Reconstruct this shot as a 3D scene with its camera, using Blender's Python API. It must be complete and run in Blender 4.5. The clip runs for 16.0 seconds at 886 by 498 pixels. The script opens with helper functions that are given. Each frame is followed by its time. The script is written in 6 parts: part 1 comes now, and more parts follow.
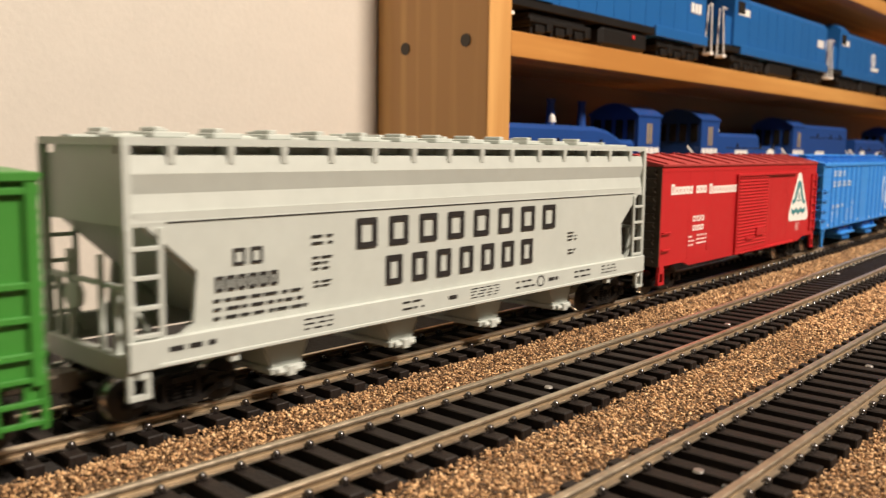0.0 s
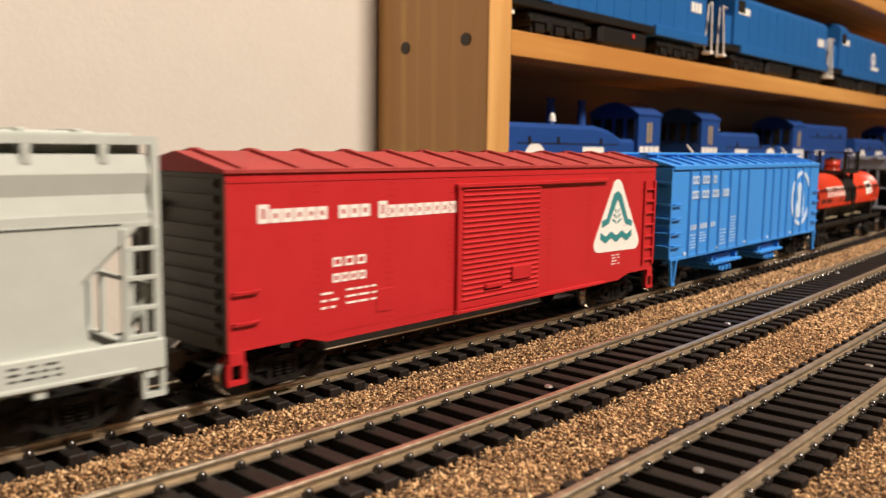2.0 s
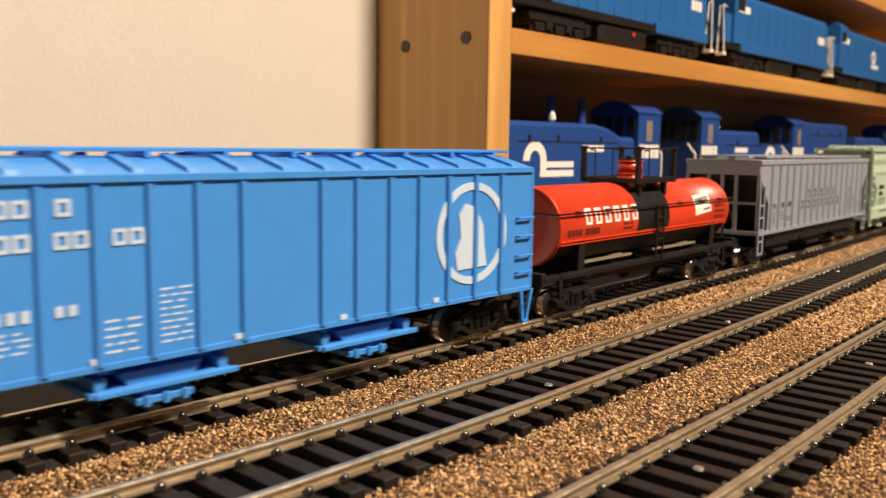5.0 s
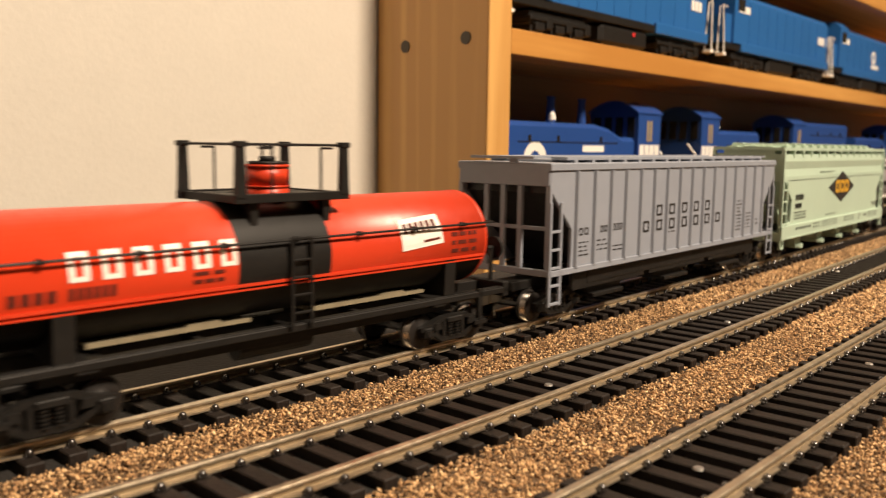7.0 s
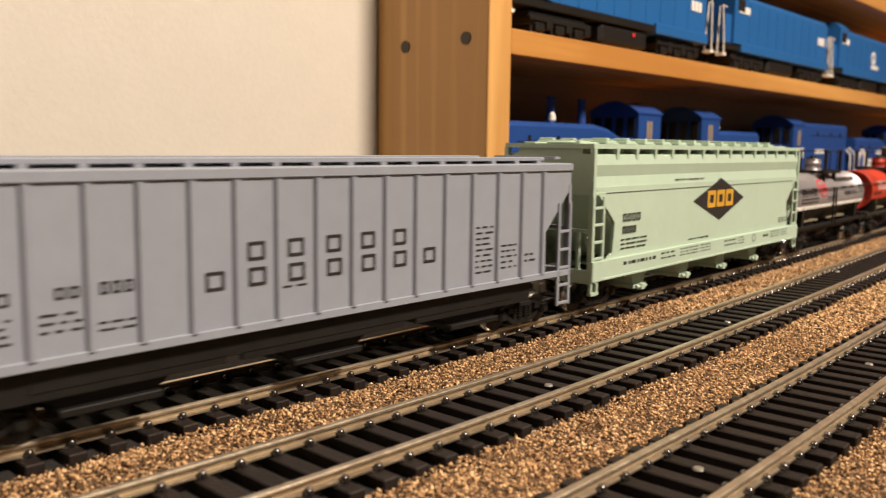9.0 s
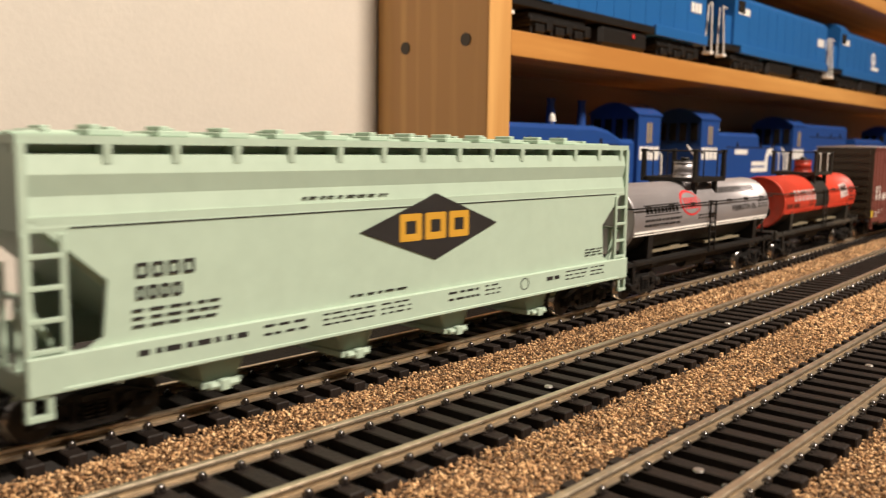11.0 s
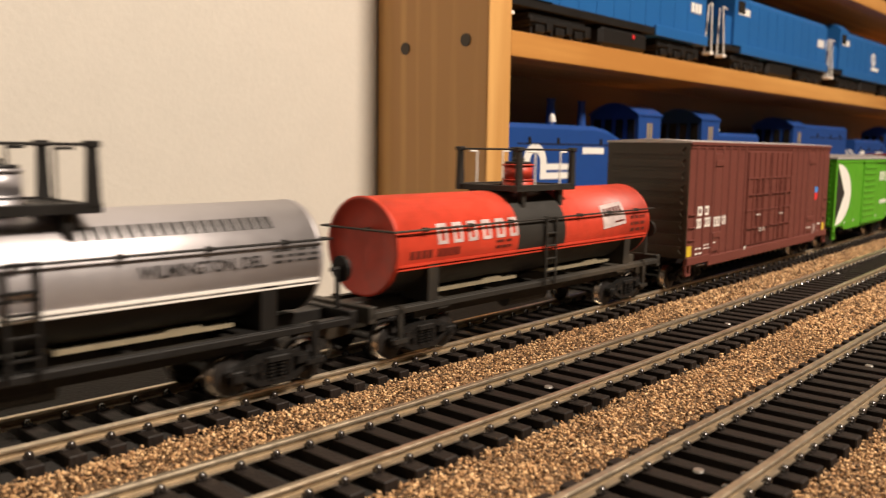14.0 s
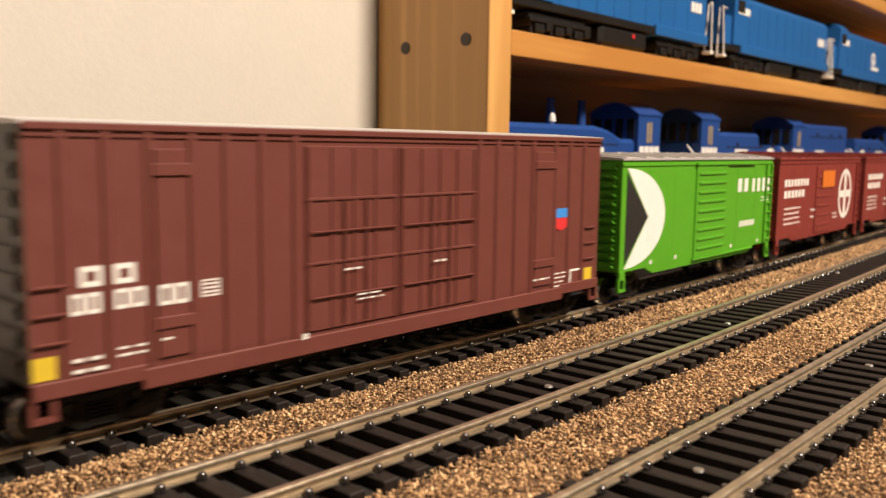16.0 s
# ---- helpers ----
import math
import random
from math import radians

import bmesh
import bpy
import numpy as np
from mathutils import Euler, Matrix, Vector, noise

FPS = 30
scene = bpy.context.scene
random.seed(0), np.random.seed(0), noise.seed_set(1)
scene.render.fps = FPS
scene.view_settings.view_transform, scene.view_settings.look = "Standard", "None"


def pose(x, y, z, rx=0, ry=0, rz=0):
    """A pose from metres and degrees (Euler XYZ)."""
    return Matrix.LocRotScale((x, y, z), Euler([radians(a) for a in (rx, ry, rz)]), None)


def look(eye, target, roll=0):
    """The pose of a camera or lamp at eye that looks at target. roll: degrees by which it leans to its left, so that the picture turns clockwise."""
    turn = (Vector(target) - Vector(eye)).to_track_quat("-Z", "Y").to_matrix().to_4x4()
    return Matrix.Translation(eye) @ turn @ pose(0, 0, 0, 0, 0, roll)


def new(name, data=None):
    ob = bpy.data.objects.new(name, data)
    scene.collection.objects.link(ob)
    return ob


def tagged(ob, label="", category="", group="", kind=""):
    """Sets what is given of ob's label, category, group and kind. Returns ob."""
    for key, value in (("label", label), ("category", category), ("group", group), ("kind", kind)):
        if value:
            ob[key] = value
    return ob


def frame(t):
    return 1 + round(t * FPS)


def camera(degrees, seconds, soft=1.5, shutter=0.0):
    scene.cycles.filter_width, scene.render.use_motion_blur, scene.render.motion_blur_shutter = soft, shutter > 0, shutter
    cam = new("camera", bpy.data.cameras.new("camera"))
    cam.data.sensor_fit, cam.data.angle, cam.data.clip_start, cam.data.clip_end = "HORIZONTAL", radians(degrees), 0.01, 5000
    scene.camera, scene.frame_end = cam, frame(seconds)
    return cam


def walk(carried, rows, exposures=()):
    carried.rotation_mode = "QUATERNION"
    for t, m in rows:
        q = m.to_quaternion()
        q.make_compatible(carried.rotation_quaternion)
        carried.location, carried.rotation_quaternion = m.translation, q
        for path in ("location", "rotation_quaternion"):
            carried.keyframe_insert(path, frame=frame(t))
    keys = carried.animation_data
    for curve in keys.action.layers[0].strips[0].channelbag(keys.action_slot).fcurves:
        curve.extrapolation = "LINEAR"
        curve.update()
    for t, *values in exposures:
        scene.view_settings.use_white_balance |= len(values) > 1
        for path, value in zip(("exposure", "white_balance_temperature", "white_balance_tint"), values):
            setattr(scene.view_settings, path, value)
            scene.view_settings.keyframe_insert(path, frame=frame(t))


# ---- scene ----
# A model railway on a ledge before a wall and a bookcase. Meshes are written in millimetres and scaled to metres.
from collections import defaultdict

cam = camera(55.19, 16.0, soft=1.2, shutter=0.45)
cam.data.dof.use_dof = True
cam.data.dof.focus_distance = 0.23
cam.data.dof.aperture_fstop = 27.0
EYE = Vector((0.0, 0.0, 0.05688))
HEADING, TILT, ROLL = 48.065, 7.021, 0.806
F_PX = 1500.0


def aim(nod):
    """Pose of the phone, nodded down by a few thousandths of a radian."""
    p, y = radians(TILT) + nod / F_PX, radians(HEADING)
    way = Vector((math.sin(y) * math.cos(p), math.cos(y) * math.cos(p), -math.sin(p)))
    return look(EYE, EYE + way, ROLL)


NODS = [(0, -4), (0.5, -4), (1, -3.5), (1.5, -3), (2, -2.5), (2.5, -1.5), (3, -1), (3.5, 0), (4, 0.5), (6.5, 0), (9, -0.5),
        (11.5, -3.5), (12, -4), (13, -4), (14, -3.5), (14.5, -3), (15, -2.5), (16, -2.5)]
walk(cam, [(t, aim(n)) for t, n in NODS],
     exposures=[(0, -0.05, 6350, 10), (2, -0.12, 6350, 10), (3, -0.2, 6350, 10), (4, -0.17, 6300, 10), (5.5, 0.0, 7200, 10), (7, 0.0, 7200, 10), (8.5, -0.03, 6700, 10), (12, -0.06, 6400, 10), (13, -0.06, 6400, 10), (13.6, -0.12, 6450, 10), (14.5, -0.1, 6500, 10), (15, 0.0, 6500, 10), (16, 0.04, 6500, 10)])

# ---- light: one warm ceiling lamp in a closed room ----
world = bpy.data.worlds.new("world")
scene.world = world
world.use_nodes = True
world.node_tree.nodes["Background"].inputs[0].default_value = (1.0, 0.9, 0.78, 1)
world.node_tree.nodes["Background"].inputs[1].default_value = 0.006


def area_lamp(name, eye, target, size, watts, color):
    data = bpy.data.lights.new(name, "AREA")
    data.shape, data.size, data.energy, data.color = "DISK", size, watts, color
    ob = new(name, data)
    ob.matrix_basis = look(eye, target)
    return ob


area_lamp("ceiling_lamp", (0.47, -0.98, 1.42), (0.40, 0.2, 0.0), 0.28, 72, (1.0, 0.84, 0.69))

MM = 0.001


# ---- materials ----
def nodes_of(name):
    mat = bpy.data.materials.new(name)
    mat.use_nodes = True
    nt = mat.node_tree
    return mat, nt, nt.nodes["Principled BSDF"], nt.links


def surface(name, color, rough=0.5, metal=0.0, vary=0.12, grain=300.0, bump=0.05, coat=0.0, wear=None, spread=0.0):
    """A surface with a broad and a fine variation of colour, of roughness and of relief. grain: features per metre."""
    mat, nt, bsdf, link = nodes_of(name)
    tex = nt.nodes.new("ShaderNodeTexCoord")
    broad, fine = nt.nodes.new("ShaderNodeTexNoise"), nt.nodes.new("ShaderNodeTexNoise")
    broad.inputs["Scale"].default_value, fine.inputs["Scale"].default_value = grain / 9, grain
    broad.inputs["Detail"].default_value, fine.inputs["Detail"].default_value = 3, 4
    for n in (broad, fine):
        link.new(tex.outputs["Object"], n.inputs["Vector"])
    add = nt.nodes.new("ShaderNodeMath")
    add.operation = "ADD"
    link.new(broad.outputs[0], add.inputs[0])
    link.new(fine.outputs[0], add.inputs[1])
    ramp = nt.nodes.new("ShaderNodeMapRange")
    ramp.inputs[1].default_value, ramp.inputs[2].default_value = 0.6, 1.4
    ramp.inputs[3].default_value, ramp.inputs[4].default_value = 1 - vary, 1 + vary
    link.new(add.outputs[0], ramp.inputs[0])
    mul = nt.nodes.new("ShaderNodeVectorMath")
    mul.operation = "SCALE"
    mul.inputs[0].default_value = color
    last = ramp.outputs[0]
    if spread:
        info = nt.nodes.new("ShaderNodeObjectInfo")
        r2 = nt.nodes.new("ShaderNodeMapRange")
        r2.inputs[3].default_value, r2.inputs[4].default_value = 1 - spread, 1 + spread
        link.new(info.outputs["Random"], r2.inputs[0])
        m2 = nt.nodes.new("ShaderNodeMath")
        m2.operation = "MULTIPLY"
        link.new(last, m2.inputs[0])
        link.new(r2.outputs[0], m2.inputs[1])
        last = m2.outputs[0]
    link.new(last, mul.inputs["Scale"])
    out = mul.outputs[0]
    if wear:
        mix = nt.nodes.new("ShaderNodeMix")
        mix.data_type = "RGBA"
        r3 = nt.nodes.new("ShaderNodeMapRange")
        r3.inputs[1].default_value, r3.inputs[2].default_value = 0.52, 0.72
        link.new(broad.outputs[0], r3.inputs[0])
        link.new(r3.outputs[0], mix.inputs[0])
        link.new(out, mix.inputs[6])
        mix.inputs[7].default_value = (*wear, 1)
        out = mix.outputs[2]
    link.new(out, bsdf.inputs["Base Color"])
    rr = nt.nodes.new("ShaderNodeMapRange")
    rr.inputs[3].default_value, rr.inputs[4].default_value = max(rough - 0.12, 0.03), min(rough + 0.12, 1)
    link.new(fine.outputs[0], rr.inputs[0])
    link.new(rr.outputs[0], bsdf.inputs["Roughness"])
    bsdf.inputs["Metallic"].default_value = metal
    bsdf.inputs["Coat Weight"].default_value = coat
    if bump:
        bp = nt.nodes.new("ShaderNodeBump")
        bp.inputs["Strength"].default_value, bp.inputs["Distance"].default_value = bump, 0.0006
        link.new(fine.outputs[0], bp.inputs["Height"])
        link.new(bp.outputs[0], bsdf.inputs["Normal"])
    return mat


def wood(name, light, dark, scale, rough=0.38, axis="X", coat=0.25):
    """Varnished softwood with long grain and growth rings along one axis."""
    mat, nt, bsdf, link = nodes_of(name)
    tex, mp = nt.nodes.new("ShaderNodeTexCoord"), nt.nodes.new("ShaderNodeMapping")
    stretch = {"X": (0.07, 1, 1), "Z": (1, 1, 0.07)}[axis]
    mp.inputs["Scale"].default_value = stretch
    link.new(tex.outputs["Object"], mp.inputs[0])
    n1, n2 = nt.nodes.new("ShaderNodeTexNoise"), nt.nodes.new("ShaderNodeTexNoise")
    n1.inputs["Scale"].default_value, n1.inputs["Detail"].default_value, n1.inputs["Distortion"].default_value = scale, 3, 0.6
    n2.inputs["Scale"].default_value, n2.inputs["Detail"].default_value = scale * 7, 5
    wave = nt.nodes.new("ShaderNodeTexWave")
    wave.inputs["Scale"].default_value, wave.inputs["Distortion"].default_value = scale * 0.7, 5.0
    wave.bands_direction = "Y"
    for n in (n1, n2, wave):
        link.new(mp.outputs[0], n.inputs["Vector"])
    s = nt.nodes.new("ShaderNodeMath")
    s.operation = "MULTIPLY_ADD"
    s.inputs[1].default_value = 0.5
    link.new(wave.outputs["Fac"], s.inputs[0])
    link.new(n1.outputs[0], s.inputs[2])
    s2 = nt.nodes.new("ShaderNodeMath")
    s2.operation = "MULTIPLY_ADD"
    s2.inputs[1].default_value = 0.5
    link.new(n2.outputs[0], s2.inputs[0])
    link.new(s.outputs[0], s2.inputs[2])
    ramp = nt.nodes.new("ShaderNodeValToRGB")
    ramp.color_ramp.elements[0].position, ramp.color_ramp.elements[1].position = 0.55, 1.25
    ramp.color_ramp.elements[1].position = 1.0
    ramp.color_ramp.elements[0].color, ramp.color_ramp.elements[1].color = (*light, 1), (*dark, 1)
    link.new(s2.outputs[0], ramp.inputs[0])
    link.new(ramp.outputs[0], bsdf.inputs["Base Color"])
    bsdf.inputs["Roughness"].default_value, bsdf.inputs["Coat Weight"].default_value = rough, coat
    bp = nt.nodes.new("ShaderNodeBump")
    bp.inputs["Strength"].default_value, bp.inputs["Distance"].default_value = 0.12, 0.0006
    link.new(s2.outputs[0], bp.inputs["Height"])
    link.new(bp.outputs[0], bsdf.inputs["Normal"])
    return mat


def grit(name):
    """Cork and stone granules, each with its own shade."""
    mat, nt, bsdf, link = nodes_of(name)
    geo = nt.nodes.new("ShaderNodeNewGeometry")
    ramp = nt.nodes.new("ShaderNodeValToRGB")
    cr = ramp.color_ramp
    cr.elements[0].position, cr.elements[0].color = 0.0, (0.05, 0.03, 0.016, 1)
    cr.elements[1].position, cr.elements[1].color = 1.0, (0.86, 0.59, 0.32, 1)
    for pos, col in ((0.19, (0.14, 0.078, 0.034, 1)), (0.46, (0.42, 0.232, 0.105, 1)), (0.8, (0.66, 0.41, 0.195, 1))):
        e = cr.elements.new(pos)
        e.color = col
    link.new(geo.outputs["Random Per Island"], ramp.inputs[0])
    link.new(ramp.outputs[0], bsdf.inputs["Base Color"])
    bsdf.inputs["Roughness"].default_value = 0.75
    return mat


WALLPAINT = surface("wall_paint", (0.585, 0.55, 0.485), 0.55, vary=0.03, grain=420, bump=0.2)
# For walls out of view; dark so that little light bounces back.
ROOMPAINT = surface("room_paint", (0.06, 0.047, 0.035), 0.7, vary=0.08, grain=40)
CEILPAINT = surface("ceiling_paint", (0.36, 0.34, 0.31), 0.9, vary=0.02, grain=60)
CARPET = surface("floor_carpet", (0.16, 0.12, 0.09), 0.95, vary=0.25, grain=300)
PINE = wood("pine_varnished", (0.68, 0.36, 0.105), (0.46, 0.205, 0.05), 26)
PINE_UP = wood("pine_varnished_upright", (0.68, 0.38, 0.12), (0.54, 0.28, 0.08), 34, axis="Z")
BACKBOARD = wood("brown_backboard", (0.30, 0.17, 0.07), (0.20, 0.11, 0.045), 20)
PINE_EDGE = wood("pine_edge", (0.70, 0.40, 0.14), (0.54, 0.28, 0.085), 30, axis="Z")
PLUG = surface("wood_plug", (0.055, 0.04, 0.026), 0.5, vary=0.2, grain=900)
GRIT = grit("cork_grit")
BED = surface("grit_bed", (0.18, 0.11, 0.057), 0.9, vary=0.5, grain=1400, bump=0.9)
# Near-black: takes in the shade behind the train and between the ties.
LEDGE = surface("roadbed_shade_black", (0.009, 0.007, 0.0055), 0.9, vary=0.4, grain=900, bump=0.6)
SPIKE = surface("nail_bright", (0.5, 0.48, 0.45), 0.35, metal=0.8, vary=0.1, grain=900, bump=0.0)
TIE = surface("tie_plastic", (0.013, 0.009, 0.0072), 0.6, vary=0.3, grain=900, bump=0.35, spread=0.25)
CLIP = surface("tie_plastic_glossy", (0.014, 0.010, 0.008), 0.27, vary=0.2, grain=900, bump=0.0, coat=1.0)
CLIP.node_tree.nodes["Principled BSDF"].inputs["Specular IOR Level"].default_value = 1.0
CLIP.node_tree.nodes["Principled BSDF"].inputs["Coat Roughness"].default_value = 0.2
WEB = surface("rail_web_tarnish", (0.29, 0.222, 0.138), 0.5, metal=0.3, vary=0.35, grain=420, bump=0.3, wear=(0.16, 0.11, 0.065))
TIE.node_tree.nodes["Principled BSDF"].inputs["Specular IOR Level"].default_value = 0.28
NICKEL = surface("nickel_rail", (0.66, 0.56, 0.42), 0.36, metal=0.88, vary=0.2, grain=500, bump=0.15, wear=(0.47, 0.38, 0.27))


# ---- mesh helpers ----
FIT = [1.0, 1.0, 1.0]


def islands(bm):
    """The connected pieces of a bmesh, as lists of vertices, largest first."""
    seen, found = set(), []
    for v in bm.verts:
        if v in seen:
            continue
        stack, isle = [v], []
        seen.add(v)
        while stack:
            w = stack.pop()
            isle.append(w)
            for e in w.link_edges:
                o = e.other_vert(w)
                if o not in seen:
                    seen.add(o)
                    stack.append(o)
        found.append(isle)

    def bulk(isle):
        return math.prod(max(p.co[k] for p in isle) - min(p.co[k] for p in isle) + 0.01 for k in range(3))
    return sorted(found, key=bulk, reverse=True)


def extract(bm, verts):
    """A new bmesh with the faces on these vertices."""
    keep, sub = set(verts), bmesh.new()
    made = {w: sub.verts.new(w.co) for w in keep}
    for f in bm.faces:
        if f.verts[0] in keep and not sub.faces.get([made[w] for w in f.verts]):
            g = sub.faces.new([made[w] for w in f.verts])
            g.material_index, g.smooth = f.material_index, f.smooth
    return sub


def part(name, bm, material, parent=None, label="", pieces=""):
    """One mesh object from a bmesh drawn in millimetres. pieces: a name for what is not joined to the largest piece, each a part of that part."""
    rest = []
    if pieces:
        isles = islands(bm)
        rest = [extract(bm, i) for i in isles[1:]]
        main = extract(bm, isles[0])
        bm.free()
        bm = main
    bmesh.ops.scale(bm, vec=[MM * f for f in FIT], verts=bm.verts)
    me = bpy.data.meshes.new(name)
    bm.to_mesh(me)
    bm.free()
    for m in material if isinstance(material, (list, tuple)) else (material,):
        me.materials.append(m)
    ob = new(name, me)
    if parent:
        ob.parent = parent
    if label:
        ob["label"] = label
    for sub in rest:
        part(pieces, sub, material, ob)
    return ob


def box(bm, x0, x1, y0, y1, z0, z1, bevel=0.0, mi=0):
    """A box between two corners, its edges bevelled."""
    start = len(bm.faces)
    vs = [bm.verts.new((x, y, z)) for x in (x0, x1) for y in (y0, y1) for z in (z0, z1)]
    fs = [bm.faces.new([vs[i] for i in q]) for q in ((0, 1, 3, 2), (4, 6, 7, 5), (0, 4, 5, 1), (2, 3, 7, 6), (0, 2, 6, 4), (1, 5, 7, 3))]
    for f in fs:
        f.material_index = mi
    if bevel:
        es = {e for f in fs for e in f.edges}
        out = bmesh.ops.bevel(bm, geom=list(es), offset=bevel, segments=1, affect="EDGES")
        for f in out["faces"]:
            f.material_index = mi
    return bm


def prism(bm, poly, axis, a, b, mi=0):
    """A polygon drawn out along an axis from a to b. The polygon's pairs are the other two axes in order."""
    def at(p, q, s):
        return {"x": (s, p, q), "y": (p, s, q), "z": (p, q, s)}[axis]
    lo, hi = [bm.verts.new(at(*p, a)) for p in poly], [bm.verts.new(at(*p, b)) for p in poly]
    n, fs = len(poly), []
    fs.append(bm.faces.new(lo))
    fs.append(bm.faces.new(hi[::-1]))
    for i in range(n):
        fs.append(bm.faces.new((lo[i], hi[i], hi[(i + 1) % n], lo[(i + 1) % n])))
    for f in fs:
        f.material_index = mi
    bmesh.ops.recalc_face_normals(bm, faces=fs)
    return fs


def rod(bm, p, q, r, n=6, mi=0, r2=None):
    """A round bar between two points."""
    p, q = Vector(p), Vector(q)
    d = q - p
    m = Matrix.Translation((p + q) / 2) @ d.to_track_quat("Z", "Y").to_matrix().to_4x4()
    out = bmesh.ops.create_cone(bm, cap_ends=True, segments=n, radius1=r, radius2=r if r2 is None else r2, depth=d.length, matrix=m)
    for f in {f for v in out["verts"] for f in v.link_faces}:
        f.material_index = mi
    return bm


def lathe(bm, profile, axis_z, n=28, mi=0, smooth=True):
    """Revolve (x, r) pairs round the line y = 0, z = axis_z."""
    rings = []
    for x, r in profile:
        rings.append([bm.verts.new((x, r * math.cos(2 * math.pi * k / n), axis_z + r * math.sin(2 * math.pi * k / n))) for k in range(n)])
    for a, b in zip(rings, rings[1:]):
        for k in range(n):
            f = bm.faces.new((a[k], a[(k + 1) % n], b[(k + 1) % n], b[k]))
            f.smooth, f.material_index = smooth, mi
    for ring, turn in ((rings[0], -1), (rings[-1], 1)):
        f = bm.faces.new(ring[::turn])
        f.material_index = mi
    return bm


def thing(name, label, category, group="", kind=""):
    return tagged(new(name), label, category, group, kind)


# ---- the lines of the three tracks ----
LINES = {1: (165.59, -3.623, 1.133, -0.0384), 2: (118.46, -6.445, 2.409, -0.1791), 3: (63.52, 0.0, -1.154, 0.437)}
REACH = {1: 450.0, 2: 450.0, 3: 230.0}
RAIL_TOP = 2.35
PITCH = 7.592


def line_y(k, x):
    """Distance of a track's centre line from the wallward zero, in millimetres, at x."""
    a, b, c, d = LINES[k]
    xx = min(max(x, 0.0), REACH[k])
    u = xx / 100
    y = a + b * u + c * u * u + d * u ** 3
    slope = (b + 2 * c * u + 3 * d * u * u) / 100
    if k == 1:
        w = min(max((xx - 130) / 170, 0.0), 1.0)
        y += 1.3 * w ** 1.5
    return y + (x - xx) * slope


def line_turn(k, x):
    return math.atan2(line_y(k, x + 1) - line_y(k, x - 1), 2)


# ---- room ----
TH = radians(-0.305)
DIR, NOR = Vector((math.cos(TH), math.sin(TH), 0)), Vector((-math.sin(TH), math.cos(TH), 0))
CASE0 = Vector((0, 290.6, 0))
CASE = Matrix.Translation(CASE0 * MM) @ Matrix.Rotation(TH, 4, "Z")
TABLE_TOP = -2.6


def slab(name, x0, x1, y0, y1, z0, z1, mat, m=None, bevel=0.0):
    bm = bmesh.new()
    box(bm, x0, x1, y0, y1, z0, z1, bevel)
    ob = part(name, bm, mat)
    if m is not None:
        ob.matrix_basis = m
    return tagged(ob, kind="structure")


# in the bookcase's own frame: u along the front, v back from the front
BACK = 87.0
tagged(slab("wall_north", -650, 2600, BACK, BACK + 90, -1000, 1500, WALLPAINT, CASE), "cream painted plaster wall behind the railway", "wall")
# Unseen shell of the room, painted dark to keep bounced light low.
tagged(slab("wall_south", -660, 2700, -2700, -2600, -1000, 1500, ROOMPAINT), "unseen dark brown wall at the room's far side", "wall")
# Added close in to cut off wall light that would reach the car ends.
tagged(slab("wall_west_blocker", -660, -560, -2600, 374, -1000, 1500, ROOMPAINT), "unseen dark brown side wall", "wall")
tagged(slab("wall_east", 2600, 2700, -2600, 560, -1000, 1500, ROOMPAINT), "unseen dark brown side wall", "wall")
tagged(slab("ceiling", -660, 2700, -2700, 640, 1500, 1560, CEILPAINT), "unseen grey ceiling", "ceiling")
tagged(slab("floor", -660, 2700, -2700, 640, -1060, -1000, CARPET), "brown carpeted floor", "floor")


# ---- ledge, grit and tracks ----
def ledge():
    bm = bmesh.new()
    box(bm, -555, 1500, -260, 247, -22, TABLE_TOP, 1.0)
    tagged(part("table", bm, [BED]), "railway board covered with brown cork grit", "railway board", kind="structure")
    # Added strip: the train's shade on the board is put into its colour.
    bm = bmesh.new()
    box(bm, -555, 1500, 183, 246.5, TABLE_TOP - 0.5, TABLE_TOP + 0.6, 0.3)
    tagged(part("shade_strip", bm, [LEDGE]), "near-black strip for the train's shade along the board's wall side", "railway board", kind="structure")


